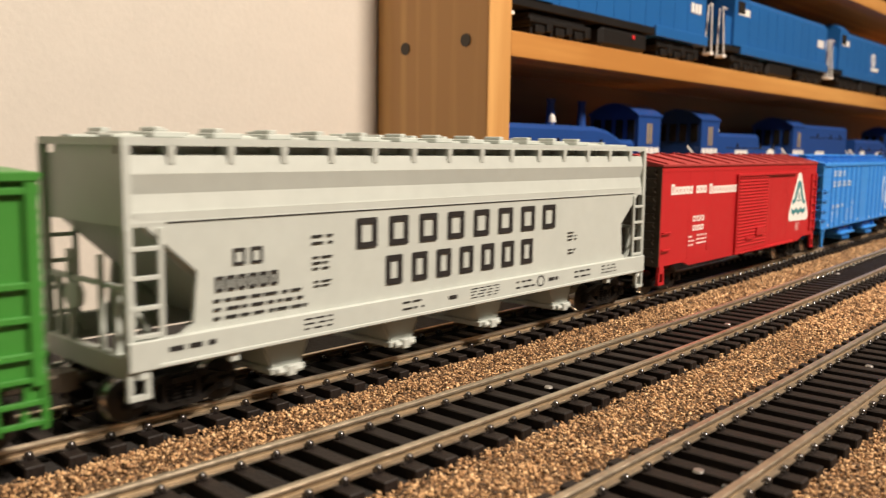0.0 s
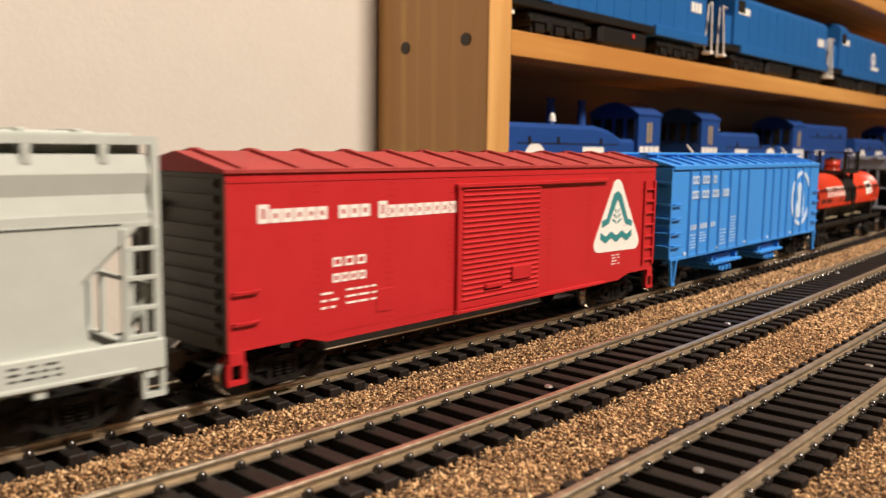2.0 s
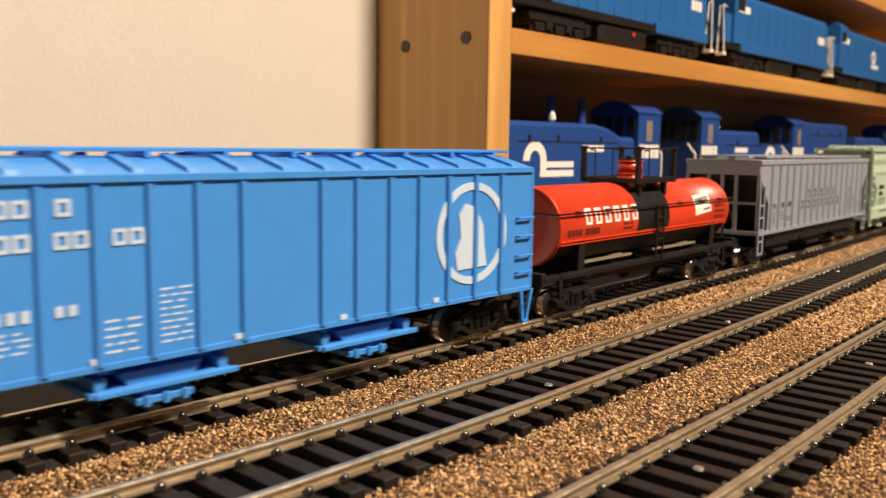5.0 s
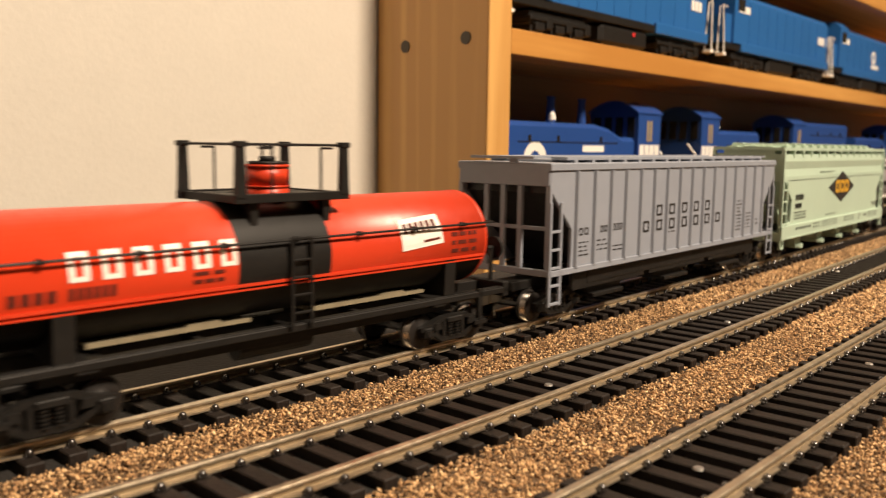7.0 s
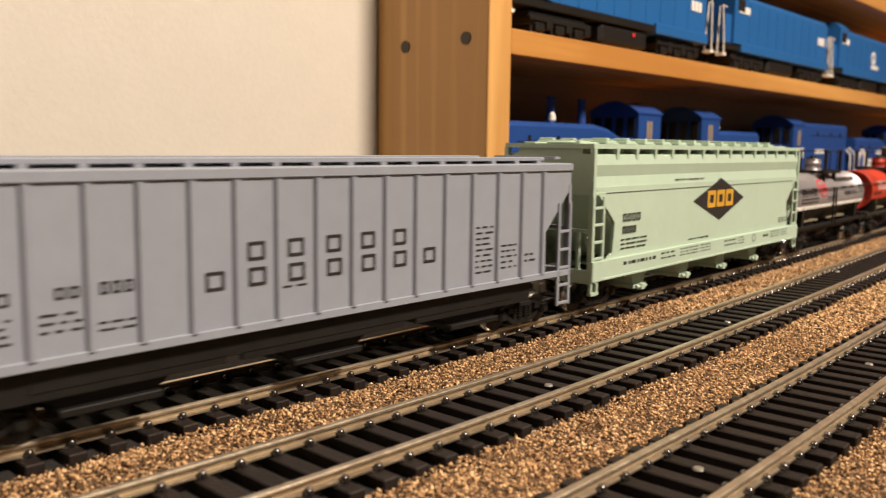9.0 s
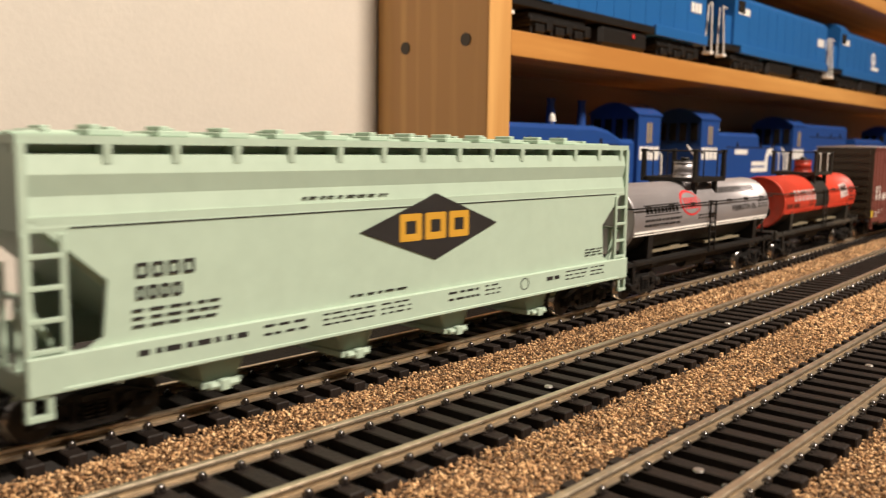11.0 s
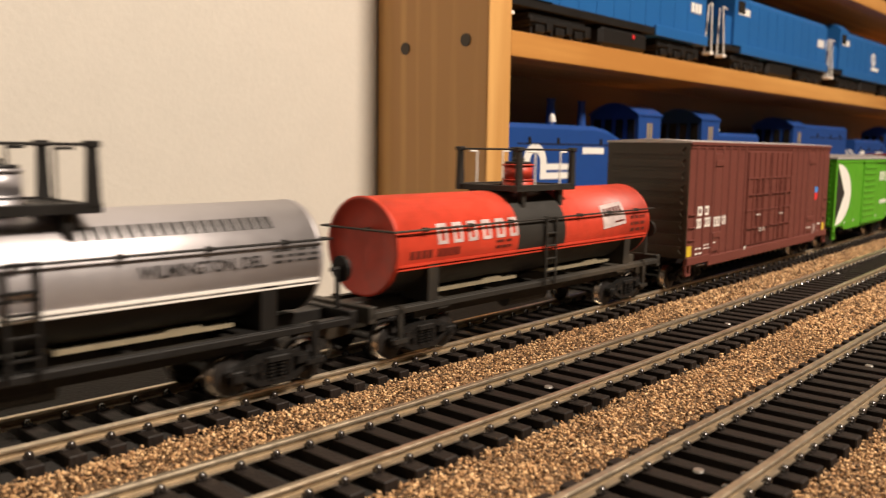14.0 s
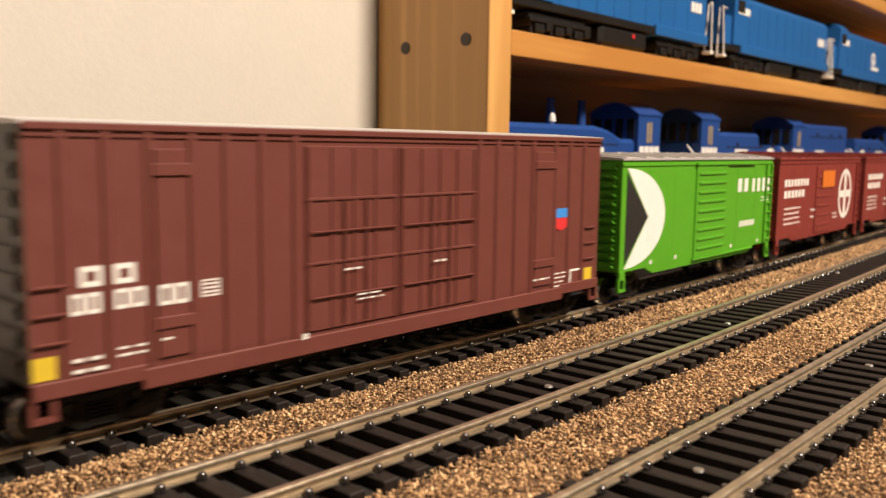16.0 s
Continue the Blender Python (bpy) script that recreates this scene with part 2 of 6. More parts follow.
def grit_bed():
    """Loose granules over the board, closer and finer before the eye, none on the ties' tops."""
    rng = np.random.default_rng(5)
    n = 340000
    u = rng.random(n)
    x = -60 + 760 * u ** 1.5
    y = rng.uniform(14, 182, n)
    keep = np.ones(n, bool)
    xs = np.linspace(-80, 720, 801)
    low = np.zeros(n)
    near = np.full(n, 99.0)
    for k in (1, 2, 3):
        c = np.interp(x, xs, [line_y(k, float(q)) for q in xs])
        off = np.abs(y - c)
        inside = off < 13.6
        near = np.minimum(near, off)
        keep &= ~(inside & (rng.random(n) < 0.96))
        low = np.where(inside, 1.0, low)
    keep &= (y > 0.24 * x - 60) & (x > 20)
    mound = 1.0 * np.clip((near - 15.5) / 7, 0, 1)[keep]
    x, y, low = x[keep], y[keep], low[keep]
    n = len(x)
    r = rng.uniform(0.17, 0.5, n) * (1 + 0.4 * (x > 280))
    z = TABLE_TOP + rng.uniform(0.1, 0.75, n) + 0.5 * (1 - low) * np.sin(x * 0.05 + y * 0.21) ** 2 - 0.5 * low + mound * rng.uniform(0.6, 1.1, n)
    base = np.array([(1, 0, 0), (-1, 0, 0), (0, 1, 0), (0, -1, 0), (0, 0, 1), (0, 0, -1)], float)
    tri = np.array([(0, 2, 4), (2, 1, 4), (1, 3, 4), (3, 0, 4), (2, 0, 5), (1, 2, 5), (3, 1, 5), (0, 3, 5)])
    chip = np.stack([rng.uniform(1.0, 1.9, n), rng.uniform(0.7, 1.15, n), rng.uniform(0.35, 0.8, n)], 1)
    pts = base[None] * (r[:, None, None] * rng.uniform(0.6, 1.35, (n, 6, 1))) * chip[:, None] + rng.normal(0, 0.1, (n, 6, 3))
    lean = rng.normal(0, 0.55, n)
    cl, sl = np.cos(lean)[:, None], np.sin(lean)[:, None]
    pts = np.stack([pts[:, :, 0] * cl - pts[:, :, 2] * sl, pts[:, :, 1], pts[:, :, 0] * sl + pts[:, :, 2] * cl], 2)
    a = rng.uniform(0, 6.283, n)
    ca, sa = np.cos(a)[:, None], np.sin(a)[:, None]
    px = pts[:, :, 0] * ca - pts[:, :, 1] * sa
    py = pts[:, :, 0] * sa + pts[:, :, 1] * ca
    pts = np.stack([px + x[:, None], py + y[:, None], pts[:, :, 2] * 0.8 + z[:, None]], 2).reshape(-1, 3) * MM
    faces = (tri[None] + 6 * np.arange(n)[:, None, None]).reshape(-1, 3)
    me = bpy.data.meshes.new("grit")
    me.vertices.add(len(pts))
    me.vertices.foreach_set("co", pts.ravel())
    me.loops.add(faces.size)
    me.loops.foreach_set("vertex_index", faces.ravel())
    me.polygons.add(len(faces))
    me.polygons.foreach_set("loop_start", np.arange(0, faces.size, 3))
    me.update(calc_edges=True)
    me.materials.append(GRIT)
    tagged(new("ballast", me), "loose brown and tan cork ballast between the tracks", "ballast", kind="stuff")


def tie_mesh():
    """A plastic tie with cast plates and rounded, glossy, staggered clips over the rail foot."""
    bm = bmesh.new()
    box(bm, -1.75, 1.75, -14.9, 14.9, -2.5, 0.0, 0.22)
    for s in (-1, 1):
        box(bm, -1.3, 1.3, s * 9.1 - 2.2, s * 9.1 + 2.2, -0.05, 0.26, 0.08)
        for e in (-1, 1):
            y = s * 9.1 + e * 1.75
            x = (-0.45 if s > 0 else 0.45) * (1 if e < 0 else -1)
            box(bm, x - 0.9, x + 0.9, y - 0.66 - 0.12 * e, y + 0.66 - 0.12 * e, 0.1, 0.9, 0.2, 1)
            out = bmesh.ops.create_icosphere(bm, subdivisions=2, radius=0.84, matrix=Matrix.Translation((x, y + 0.12 * e, 0.88)) @ Matrix.Diagonal((1.0, 0.95, 0.95, 1)))
            for f in {f for v in out["verts"] for f in v.link_faces}:
                f.smooth, f.material_index = True, 1
    bmesh.ops.scale(bm, vec=(MM, MM, MM), verts=bm.verts)
    me = bpy.data.meshes.new("tie")
    bm.to_mesh(me)
    bm.free()
    me.materials.append(TIE)
    me.materials.append(CLIP)
    return me


def rail(k, side, parent):
    """A rail of real section: foot, web and rounded head, along the track."""
    sec = [(-1.5, 0.25), (1.5, 0.25), (1.5, 0.6), (0.36, 0.8), (0.36, 1.5), (0.8, 1.75), (0.8, 2.2), (0.6, RAIL_TOP), (-0.6, RAIL_TOP),
           (-0.8, 2.2), (-0.8, 1.75), (-0.36, 1.5), (-0.36, 0.8), (-1.5, 0.6)]
    bm = bmesh.new()
    rings = []
    for i in range(91):
        x = -100 + 10 * i
        t = line_turn(k, x)
        cx, cy = x - side * 9.1 * math.sin(t), line_y(k, x) + side * 9.1 * math.cos(t)
        rings.append([bm.verts.new((cx - a * math.sin(t), cy + a * math.cos(t), z)) for a, z in sec])
    for p, q in zip(rings, rings[1:]):
        for j in range(len(sec)):
            bm.faces.new((p[j], q[j], q[(j + 1) % len(sec)], p[(j + 1) % len(sec)])).material_index = 1 if j in (3, 4, 10, 11) else 0
    bm.faces.new(rings[0])
    bm.faces.new(rings[-1][::-1])
    bmesh.ops.recalc_face_normals(bm, faces=bm.faces)
    part("rail", bm, [NICKEL, WEB], parent)


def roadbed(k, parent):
    """A thin strip on which the ties lie, blackened for the shade between them."""
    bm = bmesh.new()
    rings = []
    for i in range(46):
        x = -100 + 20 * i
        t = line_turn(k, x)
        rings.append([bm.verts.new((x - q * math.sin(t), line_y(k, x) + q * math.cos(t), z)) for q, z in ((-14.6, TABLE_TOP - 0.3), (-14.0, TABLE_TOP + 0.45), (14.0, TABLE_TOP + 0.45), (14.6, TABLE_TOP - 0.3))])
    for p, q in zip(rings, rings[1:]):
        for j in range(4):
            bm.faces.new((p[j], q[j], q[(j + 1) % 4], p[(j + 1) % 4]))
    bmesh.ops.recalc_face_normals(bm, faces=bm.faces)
    part("roadbed", bm, LEDGE, parent, "thin roadbed strip, blackened for the shade between ties")


NAILS = {2: ((164.8, 113.3), (268.5, 114.0), (420.3, 126.5)), 3: ((139.6, 63.1), (242.7, 63.3))}


def tracks():
    tie = tie_mesh()
    starts = {1: 59.45, 2: 68.3, 3: 118.3}
    for k in (1, 2, 3):
        road = thing("railway_track", ("model railway track under the moving train" if k == 1 else "empty model railway track with nickel silver rails")
                     + " and black plastic ties", "railway track", "parallel tracks")
        for side in (-1, 1):
            rail(k, side, road)
        roadbed(k, road)
        bm = bmesh.new()
        for x, y in NAILS.get(k, ()):
            rod(bm, (x, y, -0.2), (x, y, 0.16), 1.1, 14, 0, 0.9)
            part("track_nail", bm, SPIKE, road, "small bright nail head")
            bm = bmesh.new()
        bm.free()
        a = starts[k] - 18 * PITCH
        for i in range(105):
            x = a + i * PITCH
            t = line_turn(k, x)
            ob = new("tie", tie)
            ob.parent = road
            ob.matrix_basis = Matrix.Translation((x * MM, line_y(k, x) * MM, 0)) @ Matrix.Rotation(t, 4, "Z")


ledge()
grit_bed()
tracks()


# ---- bookcase ----
SHELF_TOP, SHELF_LOW, SHELF_HIGH, BOARD = 120.5, 16.6, 224.4, 14.0


def bookcase():
    case = thing("bookcase", "varnished pine bookcase with open shelves against the wall", "bookcase")
    case.matrix_basis = CASE
    u0, u1 = 355.8, 374.8
    bm = bmesh.new()
    box(bm, u0 + 0.3, u1 - 0.3, 1.0, BACK - 1, -990, 560, 0.6)
    part("side_panel", bm, PINE_UP, case)
    # Same board, slightly paler here: the light on its front is in the colour.
    bm = bmesh.new()
    box(bm, u0, u1, 0, 1.2, -990, 560, 0.5)
    part("front_edge", bm, PINE_EDGE, case, "front edge with its extra light in a paler colour")
    for v, z in ((16.7, 114.4), (62.7, 112.7)):
        bm = bmesh.new()
        rod(bm, (u0 - 0.3, v, z), (u0 + 2, v, z), 3.5, 20)
        part("wood_plug", bm, PLUG, case, "dark round wood plug")
    for top in (SHELF_TOP, SHELF_LOW, SHELF_HIGH, SHELF_HIGH + 104):
        bm = bmesh.new()
        box(bm, u1 + 0.2, 2050, 0.4, BACK - 8, top - BOARD, top, 0.5)
        part("shelf", bm, PINE, case)
    bm = bmesh.new()
    box(bm, u1, 2050, BACK - 7, BACK - 1.5, -990, 560)
    part("back_panel", bm, BACKBOARD, case, "thin brown back panel")
    bm = bmesh.new()
    box(bm, 2050.2, 2069, 0, BACK - 1, -990, 560, 0.6)
    part("side_panel", bm, PINE_UP, case)


bookcase()


# ---- the train ----
SPEEDS = [(0, 93), (1, 91.5), (2, 90.5), (2.75, 89), (3.5, 88), (4.2, 87.5), (5.25, 76.6), (6.3, 89), (7, 88.5), (8, 87.5), (8.5, 86.5),
          (9.2, 86), (10.2, 87.2), (11.3, 90), (12, 87.4), (12.5, 82.6), (12.75, 80.4), (13.25, 94.4), (13.75, 113), (14.25, 119.6), (14.75, 121.6),
          (15.25, 121.9), (15.75, 125), (16, 126)]
_t = np.linspace(0, 16, 1601)
_v = np.interp(_t, [a for a, _ in SPEEDS], [b for _, b in SPEEDS])
_s = np.concatenate([[0], np.cumsum((_v[1:] + _v[:-1]) / 2 * np.diff(_t))])


def run(t):
    """How far the train has come by t seconds, in millimetres."""
    return float(np.interp(t, _t, _s))


CARS = []


# ---- paints of the rolling stock ----
def paint(name, color, rough=0.42, metal=0.0, vary=0.06, wear=None):
    return surface(name, color, rough, metal, vary, grain=260, bump=0.06, wear=wear)


P_GREY = paint("paint_pale_grey", (0.47, 0.51, 0.475))
P_RED = paint("paint_red", (0.45, 0.017, 0.021), 0.4)
P_BLUE = paint("paint_sky_blue", (0.045, 0.255, 0.70), 0.4)
P_ORANGE = paint("paint_orange_red", (0.59, 0.043, 0.014), 0.38)
P_ORANGE_W = paint("paint_orange_red_weathered", (0.50, 0.042, 0.018), 0.5, vary=0.25)
P_GREY2 = paint("paint_mid_grey", (0.25, 0.275, 0.325), 0.45)
P_MINT = paint("paint_mint_green", (0.40, 0.52, 0.42))
P_SILVER = paint("paint_silver", (0.40, 0.385, 0.40), 0.44, metal=0.6)
P_BROWN = paint("paint_brown", (0.135, 0.037, 0.028), 0.5)
# End colour: dark olive-brown with the shade of the car ends worked in.
P_END = paint("shade_dark_end", (0.050, 0.039, 0.026), 0.42, vary=0.2)
P_GREEN = paint("paint_grass_green", (0.085, 0.33, 0.015), 0.42)
P_GREEN2 = paint("paint_leaf_green", (0.045, 0.215, 0.03), 0.42)
P_DUST = paint("paint_red_dusty", (0.33, 0.032, 0.030), 0.65, vary=0.18)
P_OXIDE = paint("paint_oxide_red", (0.20, 0.03, 0.024), 0.48)
P_BLACK = paint("black_plastic", (0.010, 0.0092, 0.0085), 0.5, vary=0.2)
P_BLACK.node_tree.nodes["Principled BSDF"].inputs["Specular IOR Level"].default_value = 0.3
P_BLACK2 = paint("weathered_black", (0.016, 0.014, 0.011), 0.6, vary=0.3, wear=(0.075, 0.06, 0.042))
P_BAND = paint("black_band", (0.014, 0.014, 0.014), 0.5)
P_WHITE = paint("print_white", (0.78, 0.76, 0.71), 0.5)
P_FADED = paint("print_faded_white", (0.50, 0.42, 0.41), 0.55, vary=0.35)
P_INK = paint("print_black", (0.018, 0.017, 0.017), 0.5)
P_PALE = paint("print_bluish_white", (0.50, 0.63, 0.78), 0.5)
P_TEAL = paint("print_teal", (0.03, 0.21, 0.23), 0.5)
P_YELLOW = paint("print_yellow", (0.62, 0.45, 0.03), 0.5)
P_OCHRE = paint("print_ochre", (0.55, 0.30, 0.03), 0.5)
P_SCARLET = paint("print_scarlet", (0.62, 0.03, 0.035), 0.5)
P_ROOF = paint("galvanised_roof", (0.52, 0.50, 0.49), 0.4, metal=0.3)
WHEEL_RIM = surface("wheel_tread", (0.62, 0.59, 0.55), 0.14, metal=1.0, vary=0.2, grain=400)
WHEEL_FACE = surface("wheel_face", (0.013, 0.011, 0.010), 0.4, vary=0.3, grain=500)
P_WEIGHT = surface("bare_metal_weight", (0.30, 0.26, 0.175), 0.5, metal=0.3, vary=0.2, grain=300)
BRASS = surface("coupler_bronze", (0.10, 0.085, 0.065), 0.4, metal=0.8)
L_BLUE = paint("engine_deep_blue", (0.015, 0.058, 0.235), 0.36)
L_BLUE2 = paint("engine_sky_blue", (0.016, 0.11, 0.33), 0.36)
L_GLASS = surface("dark_window", (0.02, 0.018, 0.015), 0.12, vary=0.1)
L_TAN = surface("window_lit", (0.28, 0.22, 0.14), 0.4)


FIT[2] = 0.892  # heights of the rolling stock
WHEEL = 4.75


def piece(name, mesh, parent, m):
    """Another object on the same mesh."""
    ob = new(name, mesh)
    ob.parent, ob.matrix_basis = parent, m
    return ob


def mesh_of(name, bm, material):
    bmesh.ops.scale(bm, vec=[MM * f for f in FIT], verts=bm.verts)
    me = bpy.data.meshes.new(name)
    bm.to_mesh(me)
    bm.free()
    for m in material if isinstance(material, (list, tuple)) else (material,):
        me.materials.append(m)
    return me


def shift(x=0.0, y=0.0, z=0.0):
    return Matrix.Translation((x * MM * FIT[0], y * MM * FIT[1], z * MM * FIT[2]))


def plate(bm, pts, y0, y1, mi=0):
    """A flat plate with an outline in x and z, between two depths."""
    return prism(bm, pts, "y", y0, y1, mi)


def oval(cx, cz, rx, rz, n=28, a0=0.0, a1=360.0):
    return [(cx + rx * math.cos(radians(a0 + (a1 - a0) * k / n)), cz + rz * math.sin(radians(a0 + (a1 - a0) * k / n))) for k in range(n + (a1 - a0 < 360))]


def ring(bm, cx, cz, rx, rz, width, y0, y1, n=32, mi=0):
    o, i = oval(cx, cz, rx, rz, n), oval(cx, cz, rx - width, rz - width, n)
    for k in range(n):
        j = (k + 1) % n
        plate(bm, [o[k], o[j], i[j], i[k]], y0, y1, mi)


def blocks(bm, x0, x1, z0, z1, n, fill=0.66, y=-17.5, skip=(), low=1.0):
    """A row of letter-sized bars."""
    w = (x1 - x0) / n
    for k in range(n):
        if k in skip:
            continue
        a = x0 + k * w + w * (1 - fill) / 2
        box(bm, a, a + w * fill, y - 0.09, y + 0.05, z0, z1 if k == 0 else z0 + low * (z1 - z0))


def hollow(bm, cx, cz, rx, rz, width, y0, y1):
    """A plain upright frame with cut corners, the size of one letter."""
    def loop(p, q):
        c = min(p, q) * 0.1
        return [(cx - p, cz - q + c), (cx - p + c, cz - q), (cx + p - c, cz - q), (cx + p, cz - q + c),
                (cx + p, cz + q - c), (cx + p - c, cz + q), (cx - p + c, cz + q), (cx - p, cz + q - c)]
    o, i = loop(rx, rz), loop(rx - width, rz - width)
    for k in range(8):
        j = (k + 1) % 8
        plate(bm, [o[k], o[j], i[j], i[k]], y0, y1)


def frames(bm, x0, x1, z0, z1, n, width, fill=0.68, y=-17.5, low=1.0):
    """A row of such frames."""
    w = (x1 - x0) / n
    for k in range(n):
        top = z1 if k == 0 else z0 + low * (z1 - z0)
        hollow(bm, x0 + (k + 0.5) * w, (z0 + top) / 2, w * fill / 2, (top - z0) / 2, width, y - 0.09, y + 0.05)


def rows_of_marks(bm, x0, x1, z0, z1, n, seed, y=-17.5):
    """Small print: a few rows of short bars."""
    rng = random.Random(seed)
    h = (z1 - z0) / n
    for k in range(n):
        x = x0
        while x < x1 - 0.8:
            w = min(rng.uniform(1.2, 3.4), x1 - x)
            box(bm, x, x + w, y - 0.08, y + 0.05, z0 + k * h + h * 0.34, z0 + k * h + h * 0.66)
            x += w + rng.uniform(0.5, 1.4)


def print_on(car, name, material, draw, label="", parent=None):
    """Printed shapes. Each large one is a part of its own; the small print stays together."""
    bm = bmesh.new()
    draw(bm)
    bmesh.ops.remove_doubles(bm, verts=bm.verts, dist=0.001)
    large, small = [], []
    for isle in islands(bm):
        (large if max(p.co.z for p in isle) - min(p.co.z for p in isle) > 2.3 else small).append(isle)
    first = None
    for isle in large:
        ob = part(name, extract(bm, isle), material, parent or car, label)
        first = first or ob
    if small:
        ob = part(name, extract(bm, [w for isle in small for w in isle]), material, parent or car, label)
        ob["kind"] = "stuff"
        first = first or ob
    bm.free()
    return first


# ---- trucks, couplers, ladders ----
def wheelset_mesh():
    bm = bmesh.new()
    prof = [(-13.2, 0.6), (-11.0, 0.75), (-10.9, 3.4), (-10.5, 4.5), (-10.4, 5.05), (-8.5, 5.2), (-8.2, 5.95), (-7.7, 5.9), (-7.6, 4.4), (-7.9, 1.4), (-7.5, 0.9),
            (7.5, 0.9), (7.9, 1.4), (7.6, 4.4), (7.7, 5.9), (8.2, 5.95), (8.5, 5.2), (10.4, 5.05), (10.5, 4.5), (10.9, 3.4), (11.0, 0.75), (13.2, 0.6)]
    lathe(bm, prof, 0, 30)
    for f in bm.faces:
        r = math.hypot(f.calc_center_median().y, f.calc_center_median().z)
        f.material_index = 1 if 4.95 < r < 5.4 else 0
    bmesh.ops.rotate(bm, verts=bm.verts, cent=(0, 0, 0), matrix=Matrix.Rotation(radians(90), 3, "Z"))
    for s in (-1, 1):
        for k in range(5):
            a = 2 * math.pi * k / 5
            rod(bm, (2.6 * math.cos(a), s * 10.75, 2.6 * math.sin(a)), (2.6 * math.cos(a), s * 11.05, 2.6 * math.sin(a)), 0.55, 6)
    bmesh.ops.scale(bm, vec=(WHEEL / 5.2, 1.0, WHEEL / 5.2 / FIT[2]), verts=bm.verts)
    return mesh_of("wheelset", bm, [WHEEL_FACE, WHEEL_RIM])


def truck_mesh():
    """Cast side frames with open windows round the springs, journal boxes, bolster and brake beams."""
    bm = bmesh.new()
    for s in (-1, 1):
        y0, y1 = (s * 11.6, s * 13.2) if s > 0 else (s * 13.2, s * 11.6)
        plate(bm, [(-12.6, 8.6), (-12.6, 9.8), (-8.8, 10.8), (-4.6, 12.4), (4.6, 12.4), (8.8, 10.8), (12.6, 9.8), (12.6, 8.6), (8.4, 9.4), (4.2, 10.9), (-4.2, 10.9), (-8.4, 9.4)], y0, y1)
        plate(bm, [(-9.0, 8.4), (-8.2, 7.0), (-4.6, 4.7), (4.6, 4.7), (8.2, 7.0), (9.0, 8.4), (7.6, 8.2), (4.2, 6.0), (-4.2, 6.0), (-7.6, 8.2)], y0, y1)
        for e in (-1, 1):
            box(bm, e * 3.7 - 0.6, e * 3.7 + 0.6, y0, y1, 5.6, 11.4, 0.15)
            box(bm, e * 10.2 - 1.5, e * 10.2 + 1.5, s * 12.5 - 1.3, s * 12.5 + 1.3, 6.6, 9.7, 0.3)
            rod(bm, (e * 10.2, s * 13.6, 8.05), (e * 10.2, s * 14.2, 8.05), 1.05, 10)
        for k in (-1, 1):
            for q in range(5):
                rod(bm, (k * 1.4, s * 12.6, 5.9 + q * 0.9), (k * 1.4, s * 12.6, 6.35 + q * 0.9), 1.1, 8)
            rod(bm, (k * 1.4, s * 12.6, 5.6), (k * 1.4, s * 12.6, 10.6), 0.6, 6)
        box(bm, -3.0, 3.0, s * 12.2 - 1.7, s * 12.2 + 1.7, 10.2, 11.9, 0.25)
        plate(bm, [(-11.8, 6.2), (-11.8, 10.0), (-5, 12.0), (5, 12.0), (11.8, 10.0), (11.8, 6.2), (8.8, 5.6), (7.6, 7.4), (4.4, 5.0), (-4.4, 5.0), (-7.6, 7.4), (-8.8, 5.6)], *sorted((s * 11.1, s * 11.9)))
        for e in (-1, 1):
            prism(bm, [(e * 6.6 - 1.5, 8.6), (e * 6.6 + 1.5, 8.6), (e * 6.6 + 1.1, 10.6), (e * 6.6 - 1.1, 10.6)], "y", *sorted((s * 12.6, s * 13.7)))
    box(bm, -2.6, 2.6, -12, 12, 9.6, 12.4, 0.4)
    box(bm, -6, 6, -6, 6, 12.2, 13.6, 0.3)
    for e in (-1, 1):
        rod(bm, (e * 4.4, -10.5, 6.8), (e * 4.4, 10.5, 6.8), 0.6)
    bmesh.ops.translate(bm, verts=bm.verts, vec=(0, 1.5, 0))
    return mesh_of("truck", bm, P_BLACK)


def coupler_mesh():
    bm = bmesh.new()
    box(bm, -9, 1.5, -1.6, 1.6, 11.2, 13.2, 0.3)
    plate(bm, [(1, 10.2), (5.2, 10.2), (6.0, 11.4), (6.0, 13.4), (5.2, 14.4), (1, 14.4)], -2.4, 2.2)
    box(bm, 4.2, 6.8, -3.0, -0.8, 10.4, 14.2, 0.4)
    rod(bm, (2.5, 0.4, 10.6), (3.8, 1.4, 5.0), 0.32)
    return mesh_of("coupler", bm, BRASS)


WHEELSET, TRUCK, COUPLER = wheelset_mesh(), truck_mesh(), coupler_mesh()


def running_gear(car, length, inset, ends=1.0):
    """Two trucks with turning wheelsets, a centre sill and a coupler at each end. Returns the wheelsets."""
    wheels = []
    for e in (-1, 1):
        cx = e * (length / 2 - inset)
        tr = piece("truck", TRUCK, car, shift(cx))
        for w in (-1, 1):
            wheels.append(piece("wheelset", WHEELSET, tr, Matrix.Translation((w * 10.2 * MM, 1.5 * MM, (RAIL_TOP + WHEEL) * MM))))
        cp = piece("coupler", COUPLER, car, shift(e * (length / 2 + ends)) @ Matrix.Rotation(0 if e > 0 else math.pi, 4, "Z"))
    bm = bmesh.new()
    box(bm, -length / 2 + 1, length / 2 - 1, -4, 4, 13.2, 16.5, 0.3)
    part("centre_sill", bm, P_BLACK, car)
    return wheels


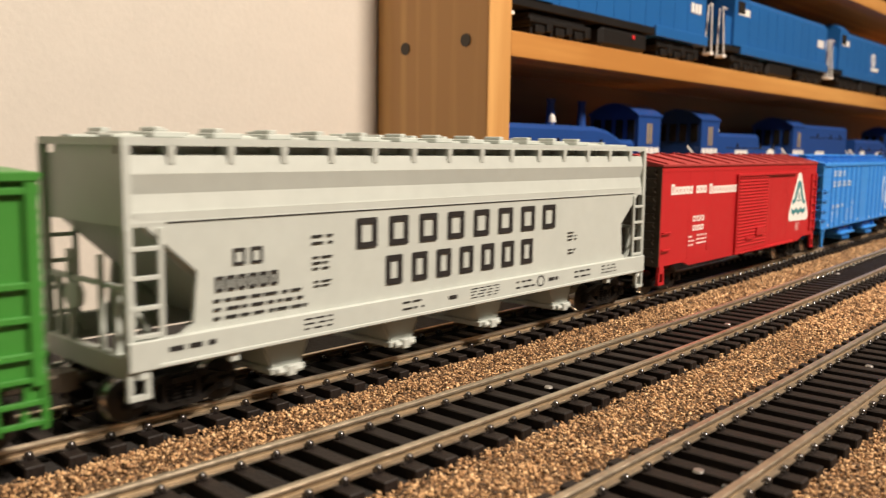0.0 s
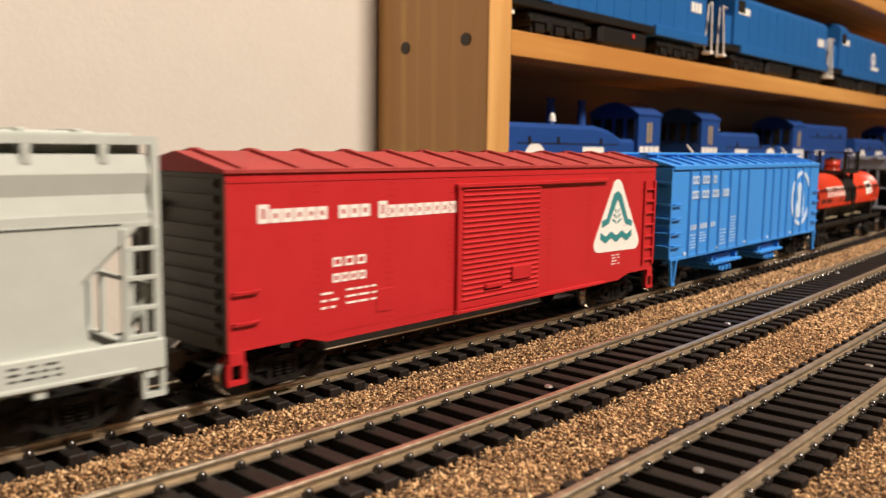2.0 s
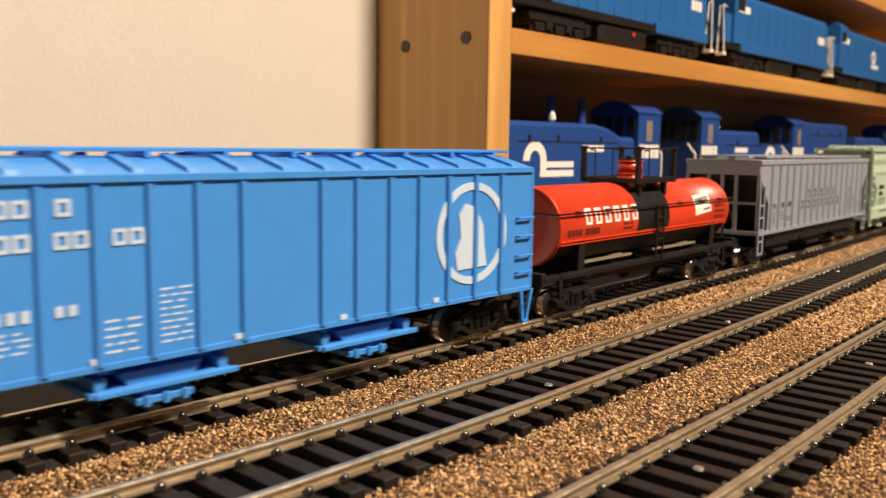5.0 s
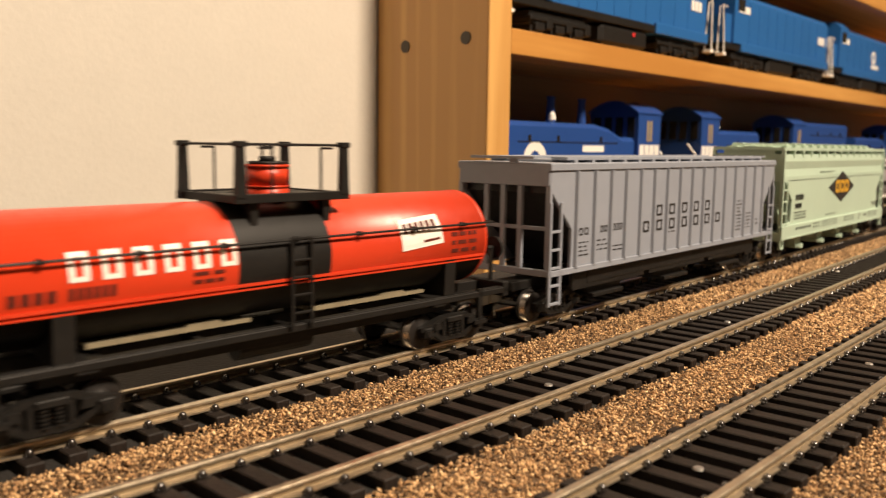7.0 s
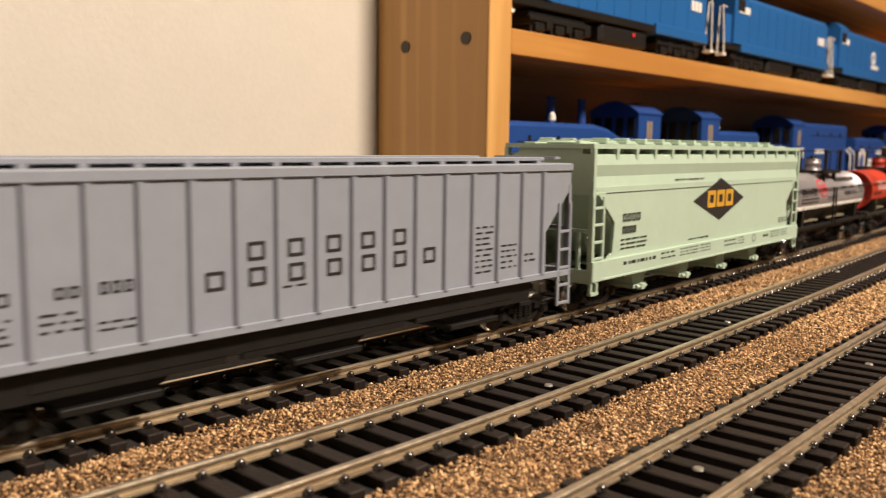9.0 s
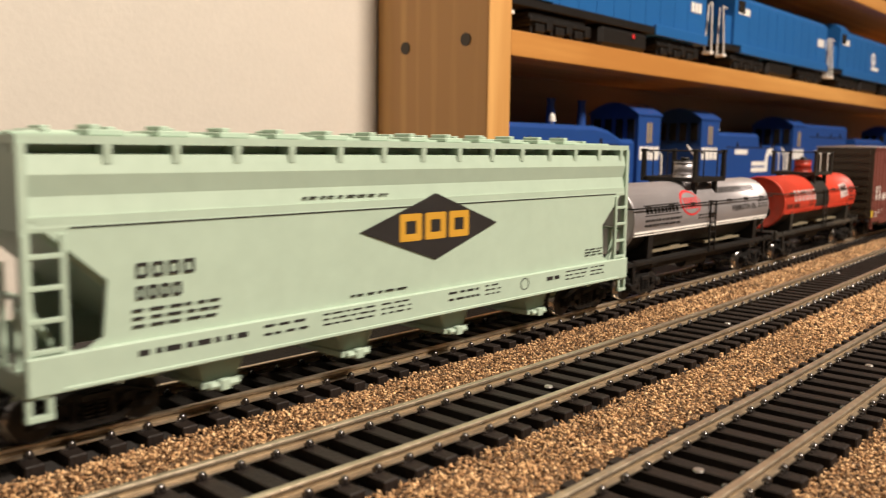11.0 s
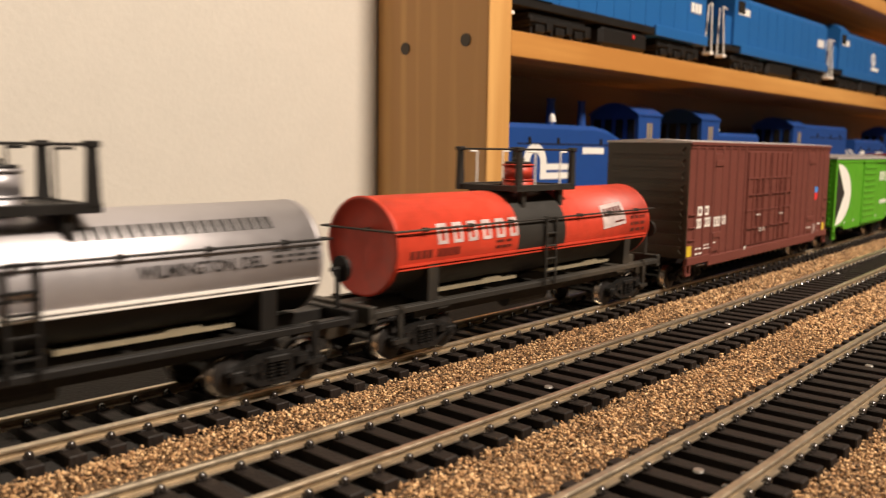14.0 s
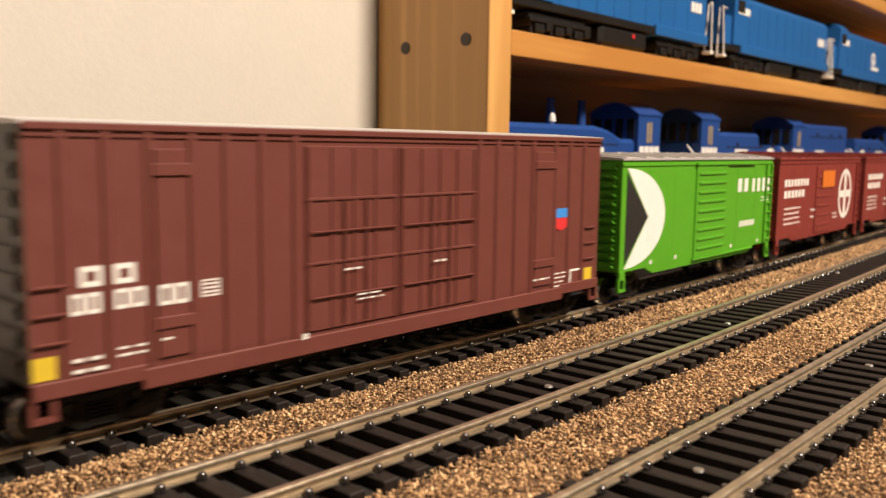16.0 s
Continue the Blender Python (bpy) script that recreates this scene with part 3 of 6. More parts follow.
def ladder(car, name, material, x0, x1, z0, z1, rungs, y, depth=0.9, r=0.5):
    bm = bmesh.new()
    for x in (x0, x1):
        box(bm, x - 0.55, x + 0.55, y - depth, y, z0, z1, 0.12)
    for z in rungs:
        box(bm, x0, x1, y - depth, y - depth + 0.8, z - r, z + r, 0.1)
    return part(name, bm, material, car)


def stirrup(bm, x, y, z0, z1, w=3.6):
    for s in (-1, 1):
        box(bm, x + s * w / 2 - 0.5, x + s * w / 2 + 0.5, y - 0.5, y + 0.5, z0, z1)
    box(bm, x - w / 2 - 0.5, x + w / 2 + 0.5, y - 0.7, y + 0.7, z0 - 0.1, z0 + 0.9)


def enlist(car, a, b, inset, wheels):
    CARS.append((car, (a + b) / 2, (b - a) / 2 - inset, wheels))


# ---- centre-flow covered hoppers ----
def centre_flow(a, b, material, label, marks, first=10.2, foot=16.4):
    L = b - a
    h = L / 2
    car = thing("covered_hopper", label, "freight car", "cars of the train")
    # upper body: a long bulging side under a broad top plate
    half = [(17.3, 46.5), (17.35, 47.3), (16.4, 53.2), (17.3, 57.4), (16.55, 61.2), (12.4, 61.4), (12.4, 63.3)]
    prof = half + [(-y, z) for y, z in reversed(half)]
    bm = bmesh.new()
    prism(bm, prof, "x", -h + 1.2, h - 1.2)
    part("body", bm, material, car)
    bm = bmesh.new()
    box(bm, -h + 8.6, h - 7.5, -17.45, -17.3, 47.0, 47.3)
    part("side_seam", bm, P_BAND, car, "thin dark seam")
    bm = bmesh.new()
    prism(bm, [(-h + 1.4, 49.4), (-h + 15, 36.1), (-h + 14, 24.6), (-h + 11, 22.6), (h - 11, 22.6), (h - 14, 24.6), (h - 15, 36.1), (h - 1.4, 49.4)], "y", -17.3, -16.3)
    part("side_sheet", bm, material, car)
    bm = bmesh.new()
    prism(bm, [(-h + 1.4, 49.4), (-h + 15, 36.1), (-h + 14, 24.6), (-h + 11, 22.6), (h - 11, 22.6), (h - 14, 24.6), (h - 15, 36.1), (h - 1.4, 49.4)], "y", 16.3, 17.3)
    part("side_sheet", bm, material, car)
    bm = bmesh.new()
    plate(bm, [(-h + 2.4, 60), (-h + 2.4, 47.5), (-h + 27, 22), (h - 27, 22), (h - 2.4, 47.5), (h - 2.4, 60)], -16.25, 16.25)
    part("slope_sheet", bm, material, car)
    # roof edge with gussets, hatches and running boards
    bm = bmesh.new()
    plate(bm, [(-h + 0.2, 63.2), (-h + 0.2, 64.9), (h - 0.2, 64.9), (h - 0.2, 63.2)], -17.3, 17.3)
    part("roof", bm, material, car)
    bm = bmesh.new()
    prism(bm, [(2.9, 63.25), (-1.95, 63.25), (-2.0, 62.5), (-1.78, 59.4), (-0.9, 59.4), (2.9, 61.25)], "x", -0.8, 0.8)
    gus = mesh_of("gusset", bm, material)
    n = int(round((L - 20) / 13.65))
    for k in range(n + 1):
        x = min(-h + first + k * (L - 20.4) / n, h - 2.0)
        for s in (-1, 1):
            piece("gusset", gus, car, shift(x, s * 15.3) @ Matrix.Rotation(0 if s < 0 else math.pi, 4, "Z"))
    bm = bmesh.new()
    box(bm, -8.5, 8.5, -5, 5, 64.9, 65.9, 0.4)
    for q in (-5, 5):
        box(bm, q - 0.8, q + 0.8, -6.4, 6.4, 65.4, 66.3, 0.2)
    hatch = mesh_of("hatch", bm, material)
    for k in range(8):
        piece("hatch", hatch, car, shift(-h + 15 + k * (L - 30) / 7))
    for s in (-1, 1):
        bm = bmesh.new()
        box(bm, -h + 2, h - 2, s * 8.6 - 2.2, s * 8.6 + 2.2, 64.8, 65.5, 0.1)
        for k in range(12):
            x = -h + first + 2.4 + k * (L - 20.4) / n
            box(bm, x - 4.2, x + 2.4, s * 10.6 - 3.2, s * 10.6 + 3.2, 64.9, 66.2, 0.2)
            box(bm, x - 3.6, x - 1.6, s * 10.6 - 2.8, s * 10.6 + 2.8, 66.1, 67.2, 0.2)
        part("running_board", bm, material, car)
    # side sills, ends
    for s in (-1, 1):
        bm = bmesh.new()
        box(bm, -h, h, s * 17.5 - 0.9 if s < 0 else 16.3, -16.3 if s < 0 else 18.2, foot, 22.8, 0.25)
        box(bm, -h + 6, h - 6, s * 17.9 - 0.75, s * 17.9 + 0.75, foot + 0.2, foot + 1.1, 0.15)
        for x in (-h + 3, -h + 23, h - 23, h - 3):
            box(bm, x - 1, x + 1, s * 17.2 - 0.8, s * 17.2 + 0.8, 14.6, 18, 0.1)
        for x in (-h + 2.2, h - 2.2):
            stirrup(bm, x, s * 17.3, 10.4, 17.4)
        part("side_sill", bm, material, car)
    for e in (-1, 1):
        bm = bmesh.new()
        box(bm, e * h - (2.2 if e > 0 else 0), e * h + (2.2 if e < 0 else 0), -17.2, 17.2, 14.5, 19.5, 0.3)
        for y in (-16.8, 16.8):
            box(bm, e * (h - 0.9) - 0.8, e * (h - 0.9) + 0.8, y - 0.8, y + 0.8, 19, 63.4)
        for y in (-6.5, 6.5):
            box(bm, e * (h - 0.9) - 0.5, e * (h - 0.9) + 0.5, y - 0.5, y + 0.5, 19, 40)
        for y in (-14.5, 14.5):
            plate(bm, sorted(((e * (h - 1.4), 34), (e * (h - 9), 19), (e * (h - 7.6), 19), (e * (h - 0.4), 33))), y - 0.5, y + 0.5)
        for y in (-12, 12):
            box(bm, e * (h - 1.2) - 0.5, e * (h - 1.2) + 0.5, y - 0.5, y + 0.5, 19, 34)
        box(bm, e * (h - 1.2) - 0.5, e * (h - 1.2) + 0.5, -16.8, 16.8, 33.2, 34.2)
        if e < 0:
            rod(bm, (e * (h - 1), 3.5, 30), (e * (h + 0.4), 3.5, 30), 3.0, 16)
        part("end_frame", bm, material, car)
        for s in (-1, 1):
            lx = sorted((e * (h - 0.7), e * (h - 7.2)))
            ladder(car, "ladder", material, lx[0], lx[1], 19, 46.2, (23.6, 29.6, 35.9, 42), -16.9 if s < 0 else 17.8)
    # outlets under the body
    bm = bmesh.new()
    plate(bm, [(-7.2, 17.4), (7.2, 17.4), (3.8, 9.0), (-3.8, 9.0)], -13.6, 13.6)
    box(bm, -4.6, 4.6, -14.4, 14.4, 7.8, 9.4, 0.2)
    for s in (-1, 1):
        rod(bm, (-3.4, s * 14.6, 8.4), (3.4, s * 14.6, 8.4), 0.9, 8)
        box(bm, -1.2, 1.2, s * 15 - 0.9, s * 15 + 0.9, 7.2, 9.8, 0.2)
    outlet = mesh_of("outlet", bm, material)
    for k in (39, 75, 110, 146):
        piece("outlet", outlet, car, shift(-h + k * L / 190.5))
    bm = bmesh.new()
    box(bm, -h + 30, h - 30, -12, 12, 15, 17.3)
    part("underframe", bm, material, car)
    marks(car, h)
    enlist(car, a, b, 14.5, running_gear(car, L, 14.5))


def marks_grey(car, h):
    def big(bm):
        frames(bm, -h + 54.6, -h + 139, 37.3, 45.2, 8, 1.55, 0.62)
        frames(bm, -h + 64.4, -h + 127.5, 26.6, 34.6, 7, 1.55, 0.62)
    print_on(car, "lettering", P_INK, big, "bold black block lettering")

    def small(bm):
        frames(bm, -h + 22.5, -h + 31, 36.6, 40.4, 2, 0.6, 0.7)
        frames(bm, -h + 18.6, -h + 34.5, 31.0, 34.4, 6, 0.6, 0.75)
        rows_of_marks(bm, -h + 18.4, -h + 42, 24.0, 30.0, 3, 1)
        rows_of_marks(bm, -h + 43.4, -h + 49.4, 39.0, 42.4, 2, 2)
        rows_of_marks(bm, -h + 43.6, -h + 49.2, 32.8, 37.0, 3, 3)
        rows_of_marks(bm, -h + 44, -h + 49, 28.6, 30.8, 2, 4)
        rows_of_marks(bm, -h + 144, -h + 149, 32, 35.6, 3, 5)
        rows_of_marks(bm, -h + 144.4, -h + 148.6, 27.4, 29.6, 2, 6)
    print_on(car, "lettering", P_INK, small)

    def sill(bm):
        for i, (p, q, n) in enumerate(((8, 20, 1), (40.5, 48.6, 3), (71, 78.6, 2), (88, 92, 1), (97, 109, 4), (117, 126, 2), (133, 138, 1), (147, 156, 2), (163, 172, 3))):
            rows_of_marks(bm, -h + p, -h + q, 18.4, 22.0, n, 20 + i, -18.4)
        ring(bm, -h + 129, 20.2, 1.9, 1.9, 0.5, -18.48, -18.36, 14)
    print_on(car, "lettering", P_INK, sill)


def marks_mint(car, h):
    def diamond(bm):
        plate(bm, [(-h + 76.0, 41.2), (-h + 101.8, 50.5), (-h + 126.4, 40.8), (-h + 101.7, 31.7)], -17.62, -16.6)
    d = print_on(car, "emblem", P_INK, diamond, "black diamond emblem")

    def inner(bm):
        frames(bm, -h + 88.0, -h + 115.0, 37.6, 45.2, 3, 2.0, 0.86, -17.62)
    print_on(car, "emblem_bar", P_OCHRE, inner, "ochre letter-sized frames", d)

    def small(bm):
        rows_of_marks(bm, -h + 59.4, -h + 85, 50.2, 51.6, 1, 31, -17.2)
        rows_of_marks(bm, -h + 73, -h + 93, 24.2, 25.6, 1, 32)
        frames(bm, -h + 20, -h + 33, 36, 39, 4, 0.55, 0.72)
        frames(bm, -h + 20, -h + 30, 31.4, 34.2, 4, 0.5, 0.72)
        rows_of_marks(bm, -h + 19.5, -h + 38, 25, 30, 3, 33)
        rows_of_marks(bm, -h + 172, -h + 182, 25.4, 28.4, 3, 34)
    print_on(car, "lettering", P_INK, small)

    def sill(bm):
        for i, (p, q, n) in enumerate(((20, 44, 1), (48, 60, 2), (64, 80, 3), (82, 92, 3), (106, 120, 2), (121, 128, 3), (150, 158, 1), (160, 172, 3), (174, 182, 3))):
            rows_of_marks(bm, -h + p, -h + q, 18.3, 22.2, n, 40 + i, -18.4)
        ring(bm, -h + 139, 20, 2.0, 2.0, 0.3, -18.48, -18.36, 14)
    print_on(car, "lettering", P_INK, sill)


# ---- boxcars ----
def end_ribs(car, material, e, h, z0, z1, n, w=15.6):
    bm = bmesh.new()
    step = (z1 - z0) / n
    for k in range(n):
        z = z0 + (k + 0.5) * step
        prism(bm, [(-w, z - step * 0.3), (w, z - step * 0.3), (w - 1, z), (w, z + step * 0.3), (-w, z + step * 0.3), (-w + 1, z)], "x",
              e * (h - 0.2) if e > 0 else e * (h + 1.0), e * (h + 1.0) if e > 0 else e * (h - 0.2))
    return part("end_panel", bm, material, car, "", "end_rib")


def boxcar(a, b, material, label, eave=57.3, peak=61.3, sill=17.8, drop=15.2, inset=17.0, roof_mat=None, roof_ribs=12, seams=8, end_n=11, end_mat=None, lip=0.35, nose=0.0, tail=0.0):
    L = b - a
    h = L / 2
    car = thing("boxcar", label, "freight car", "cars of the train")
    bm = bmesh.new()
    prism(bm, [(-17.5, sill), (-17.5, eave), (17.5, eave), (17.5, sill)], "x", -h - nose, h - tail)
    for s in (-1, 1):
        y0, y1 = (-17.5, -15.8) if s < 0 else (15.8, 17.5)
        plate(bm, [(-h + 18, sill + 0.2), (-h + 25, drop), (h - 25, drop), (h - 18, sill + 0.2)], y0, y1)
        box(bm, -h - nose, h - tail, s * 17.5 - lip, s * 17.5 + lip, eave - 2.6, eave - 1.9)
        for x in (-h - nose + 1.9, h - tail - 1.9):
            box(bm, x - 1.8, x + 1.8, s * 17.2 - 0.6, s * 17.2 + 0.6, sill - 3, sill + 0.1)
            stirrup(bm, x, s * 17.2, sill - 7.5, sill - 2.6)
    part("body", bm, material, car)
    bm = bmesh.new()
    prism(bm, [(-18.0, eave - 0.4), (-18.0, eave + 0.35), (0, peak), (18.0, eave + 0.35), (18.0, eave - 0.4)], "x", -h - nose - 0.5, h - tail + 0.5)
    part("roof", bm, roof_mat or material, car)
    if roof_ribs:
        bm = bmesh.new()
        for s in (-1, 1):
            prism(bm, [(s * 0.5, peak - 0.2), (s * 0.5, peak + 0.75), (s * 17.6, eave + 0.95), (s * 17.8, eave + 0.2)], "x", -0.8, 0.8)
        rib = mesh_of("roof_rib", bm, roof_mat or material)
        for k in range(roof_ribs + 1):
            piece("roof_rib", rib, car, shift(-h + 3 + k * (L - 6) / roof_ribs))
    for e in (-1, 1):
        he = h + (nose if e < 0 else -tail)
        # The sheet carries the end's shade as a darker colour.
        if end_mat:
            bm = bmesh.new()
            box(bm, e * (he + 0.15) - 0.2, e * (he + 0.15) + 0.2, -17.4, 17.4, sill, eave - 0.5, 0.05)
            part("end_sheet", bm, end_mat, car, "dark olive-brown car end with shade in its colour")
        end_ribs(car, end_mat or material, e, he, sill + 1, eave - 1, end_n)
    if seams:
        bm = bmesh.new()
        for k in range(22):
            z = sill + 1.5 + k * (eave - sill - 5) / 21
            for q in (-0.6, 0.6):
                box(bm, q - 0.14, q + 0.14, -17.62, -17.4, z - 0.14, z + 0.14)
        seam = mesh_of("rivet_row", bm, material)
        for k in range(1, seams):
            piece("rivet_row", seam, car, shift(-h + k * L / seams))
    return car, L, h


def red_boxcar(a, b):
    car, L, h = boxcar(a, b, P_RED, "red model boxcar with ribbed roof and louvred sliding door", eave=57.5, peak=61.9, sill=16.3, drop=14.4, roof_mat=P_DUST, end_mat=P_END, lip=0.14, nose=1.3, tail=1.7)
    # sliding door with horizontal corrugations, its tracks and a right-hand ladder
    bm = bmesh.new()
    box(bm, -h + 69.4, -h + 106.2, -18.0, -17.3, 15.6, 52.0, 0.2)
    for k in range(22):
        z = 17.6 + k * 1.55
        prism(bm, [(-18.0, z + 0.1), (-18.45, z + 0.78), (-18.0, z + 1.2)], "x", -h + 71, -h + 105.2)
    door = part("door", bm, P_RED, car, "red louvred sliding door", "louvre")
    bm = bmesh.new()
    box(bm, -h + 92, -h + 101, -18.9, -17.9, 22, 26.4, 0.2)
    box(bm, -h + 80, -h + 88, -19.0, -18, 20.8, 22.2, 0.2)
    part("door_latch", bm, P_RED, door)
    bm = bmesh.new()
    box(bm, -h + 68, -h + 143, -18.7, -17.4, 51.8, 53.0, 0.15)
    box(bm, -h + 68, -h + 143, -18.6, -17.4, 14.5, 15.5, 0.15)
    box(bm, -h + 68.4, -h + 69.5, -18.6, -17.4, 14.5, 53, 0.1)
    part("door_track", bm, P_RED, car)
    ladder(car, "ladder", P_RED, -h + 168.6, -h + 175.4, 18.5, 51.5, [20.5 + 4.6 * k for k in range(7)], -17.5, 0.8, 0.4)
    bm = bmesh.new()
    for z in (23.0, 30.1):
        rod(bm, (-h, -18.4, z), (-h + 5.8, -18.4, z), 0.26)
        for x in (0, 5.8):
            rod(bm, (-h + x, -17.4, z), (-h + x, -18.4, z), 0.3)
    part("grab_iron", bm, P_RED, car)
    bm = bmesh.new()
    box(bm, -h + 40, -h + 45.5, -17.7, -17.4, 19.5, 25.8, 0.1)
    part("defect_card_board", bm, P_RED, car)

    def name(bm):
        frames(bm, -h + 6.1, -h + 25.0, 45.4, 49.8, 6, 1.0, 0.9, low=0.74)
        frames(bm, -h + 28.0, -h + 38.0, 45.4, 48.7, 3, 1.0, 0.88)
        frames(bm, -h + 40.4, -h + 69.0, 44.7, 49.2, 9, 1.0, 0.88, low=0.74)
    print_on(car, "lettering", P_WHITE, name, "white letter-sized frames")

    def small(bm):
        frames(bm, -h + 26, -h + 37, 33.2, 35.6, 3, 0.6, 0.75)
        frames(bm, -h + 26.2, -h + 36.8, 29.2, 31.5, 4, 0.6, 0.82)
        rows_of_marks(bm, -h + 23, -h + 28, 22.2, 27.6, 3, 51)
        rows_of_marks(bm, -h + 30.5, -h + 40, 22.6, 27.8, 3, 52)
        rows_of_marks(bm, -h + 148, -h + 153, 20.4, 24.8, 4, 53)
    print_on(car, "lettering", P_WHITE, small)

    def emblem(bm):
        pts = []
        for cx, cz, a0 in ((150.4, 49.6, 30), (139.4, 28.9, 150), (162.8, 28.4, 270)):
            pts += [(-h + cx + 2.9 * math.cos(radians(a0 + 120 - k * 24)) * 1.0, cz + 2.9 * math.sin(radians(a0 + 120 - k * 24))) for k in range(6)][::-1]
        plate(bm, pts, -17.62, -17.3)
    em = print_on(car, "emblem", P_WHITE, emblem, "white rounded triangle emblem")

    def chevron(bm):
        c = -h + 150.5
        plate(bm, [(c - 9.4, 35.0), (c - 9.4, 37.4), (c - 6.6, 38.2), (c - 2.4, 47.2), (c + 0.2, 48.2), (c + 2.6, 46.6), (c + 7.0, 37.6), (c + 10, 36.6), (c + 10, 34.4), (c + 5.6, 35.6),
                   (c + 0.2, 45.2), (c - 5.2, 36.2)], -17.7, -17.55)
        up, lo = [], []
        for k in range(25):
            x = c - 10.2 + k * 0.84
            z = 31.2 + 0.75 * math.cos(k * 0.78)
            up.append((x, z + 1.25))
            lo.append((x, z - 1.25))
        for k in range(24):
            plate(bm, [lo[k], lo[k + 1], up[k + 1], up[k]], -17.7, -17.55)
        for k in range(3):
            for s in (-1, 1):
                plate(bm, [(c + s * 0.5, 36.0 + 1.9 * k), (c + s * (3.0 - 0.7 * k), 37.4 + 1.9 * k), (c + s * (2.8 - 0.7 * k), 38.0 + 1.9 * k), (c + s * 0.5, 37.0 + 1.9 * k)], -17.7, -17.55)
    print_on(car, "emblem_stroke", P_TEAL, chevron, "teal peak and wave strokes", em)
    bm = bmesh.new()
    for y in (12.2, 16.2):
        box(bm, -h - 3.0, -h - 2.2, y - 0.4, y + 0.4, 20, 60.5)
    for k in range(8):
        box(bm, -h - 3.0, -h - 2.4, 12.2, 16.2, 21.6 + k * 4.8, 22.3 + k * 4.8)
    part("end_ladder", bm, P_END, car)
    bm = bmesh.new()
    rod(bm, (-h - 1.2, 8, 48), (-h - 4.2, 8, 48), 0.5, 8)
    rod(bm, (-h - 3.6, 8, 48), (-h - 4.3, 8, 48), 3.0, 20)
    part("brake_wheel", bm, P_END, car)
    enlist(car, a, b, 17, running_gear(car, L, 17))


def brown_boxcar(a, b):
    """Tall ribbed boxcar with double plug doors."""
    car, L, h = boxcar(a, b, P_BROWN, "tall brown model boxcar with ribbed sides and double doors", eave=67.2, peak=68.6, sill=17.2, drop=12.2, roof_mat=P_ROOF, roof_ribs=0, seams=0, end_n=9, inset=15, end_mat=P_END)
    bm = bmesh.new()
    prism(bm, [(-1.0, -17.5), (-0.55, -18.05), (0.55, -18.05), (1.0, -17.5)], "z", 16.5, 66.0)
    rib = mesh_of("rib", bm, P_BROWN)
    for x in (6.3, 14.2, 22.3, 31.3, 38.9, 47.5, 56.0, 117.2, 125.0, 133.4, 141.4, 152.6, 160.2, 168.0):
        piece("rib", rib, car, shift(-h + x))
    for x in (3, 20, 40, 60, 80, 100, 120, 140, 160, 173):
        piece("rib", rib, car, shift(-h + x) @ Matrix.Rotation(math.pi, 4, "Z"))
    bm = bmesh.new()
    box(bm, -h, h, -18.2, -17.4, 65.8, 67.3, 0.2)
    box(bm, -h + 20, h - 20, -18.3, -17.4, 12.2, 16.6, 0.25)
    box(bm, -h, -h + 21, -18.2, -17.4, 14.2, 17.6, 0.2)
    box(bm, h - 21, h, -18.2, -17.4, 14.0, 17.4, 0.2)
    part("side_sill", bm, P_BROWN, car)
    for x0, x1 in ((58.6, 86.6), (87.4, 115.6)):
        bm = bmesh.new()
        box(bm, -h + x0, -h + x1, -18.0, -17.3, 17.6, 63.4, 0.2)
        door = part("door", bm, P_BROWN, car, "brown ribbed plug door")
        bm = bmesh.new()
        for k in range(5):
            x = -h + x0 + 0.8 + k * (x1 - x0 - 1.6) / 4
            box(bm, x - 0.42, x + 0.42, -18.35, -17.8, 18, 63, 0.1)
        for z in (34.6, 50.4):
            box(bm, -h + x0, -h + x1, -18.4, -17.8, z - 0.35, z + 0.35, 0.1)
        part("door_frame", bm, P_BROWN, door)
        bm = bmesh.new()
        for z in (42.4, 26.0):
            rod(bm, (-h + x0 + 1, -18.6, z), (-h + x1 - 1, -18.6, z), 0.26)
        for k in (0.38, 0.62):
            rod(bm, (-h + x0 + k * (x1 - x0), -18.6, 18.5), (-h + x0 + k * (x1 - x0), -18.6, 50), 0.26)
        part("lock_rod", bm, P_BROWN, door)
    for x0, x1 in ((23.4, 30.2), (142.6, 151.6)):
        bm = bmesh.new()
        box(bm, -h + x0, -h + x1, -18.05, -17.4, 18.2, 62.4, 0.2)
        for z in (24.5, 56.8):
            box(bm, -h + x0 - 0.6, -h + x1 + 0.6, -18.5, -17.4, z, z + 2.6, 0.15)
        part("side_panel", bm, P_BROWN, car)
    for x in (0.6, 169):
        for z in (25, 30.5, 36):
            bm = bmesh.new()
            rod(bm, (-h + x, -18.0, z), (-h + x + 6, -18.0, z), 0.32)
            part("grab_iron", bm, P_BROWN, car)

    def white(bm):
        frames(bm, -h + 7.8, -h + 20.3, 35.2, 39.3, 2, 1.05, 0.66, -17.55)
        frames(bm, -h + 6.8, -h + 12.8, 29.8, 34.0, 2, 0.8, 0.86, -17.55)
        frames(bm, -h + 15.0, -h + 21.4, 30.0, 34.1, 2, 0.8, 0.86, -17.55)
        frames(bm, -h + 23.4, -h + 30.0, 29.6, 34.0, 2, 0.8, 0.86, -18.1)
        for k in range(3):
            box(bm, -h + 33.4, -h + 36.6, -17.6, -17.45, 30.9 + k * 0.9, 31.3 + k * 0.9)
        rows_of_marks(bm, -h + 7, -h + 13, 17.6, 22, 2, 61, -18.0)
        rows_of_marks(bm, -h + 15.5, -h + 21, 19.6, 22.6, 2, 62, -17.6)
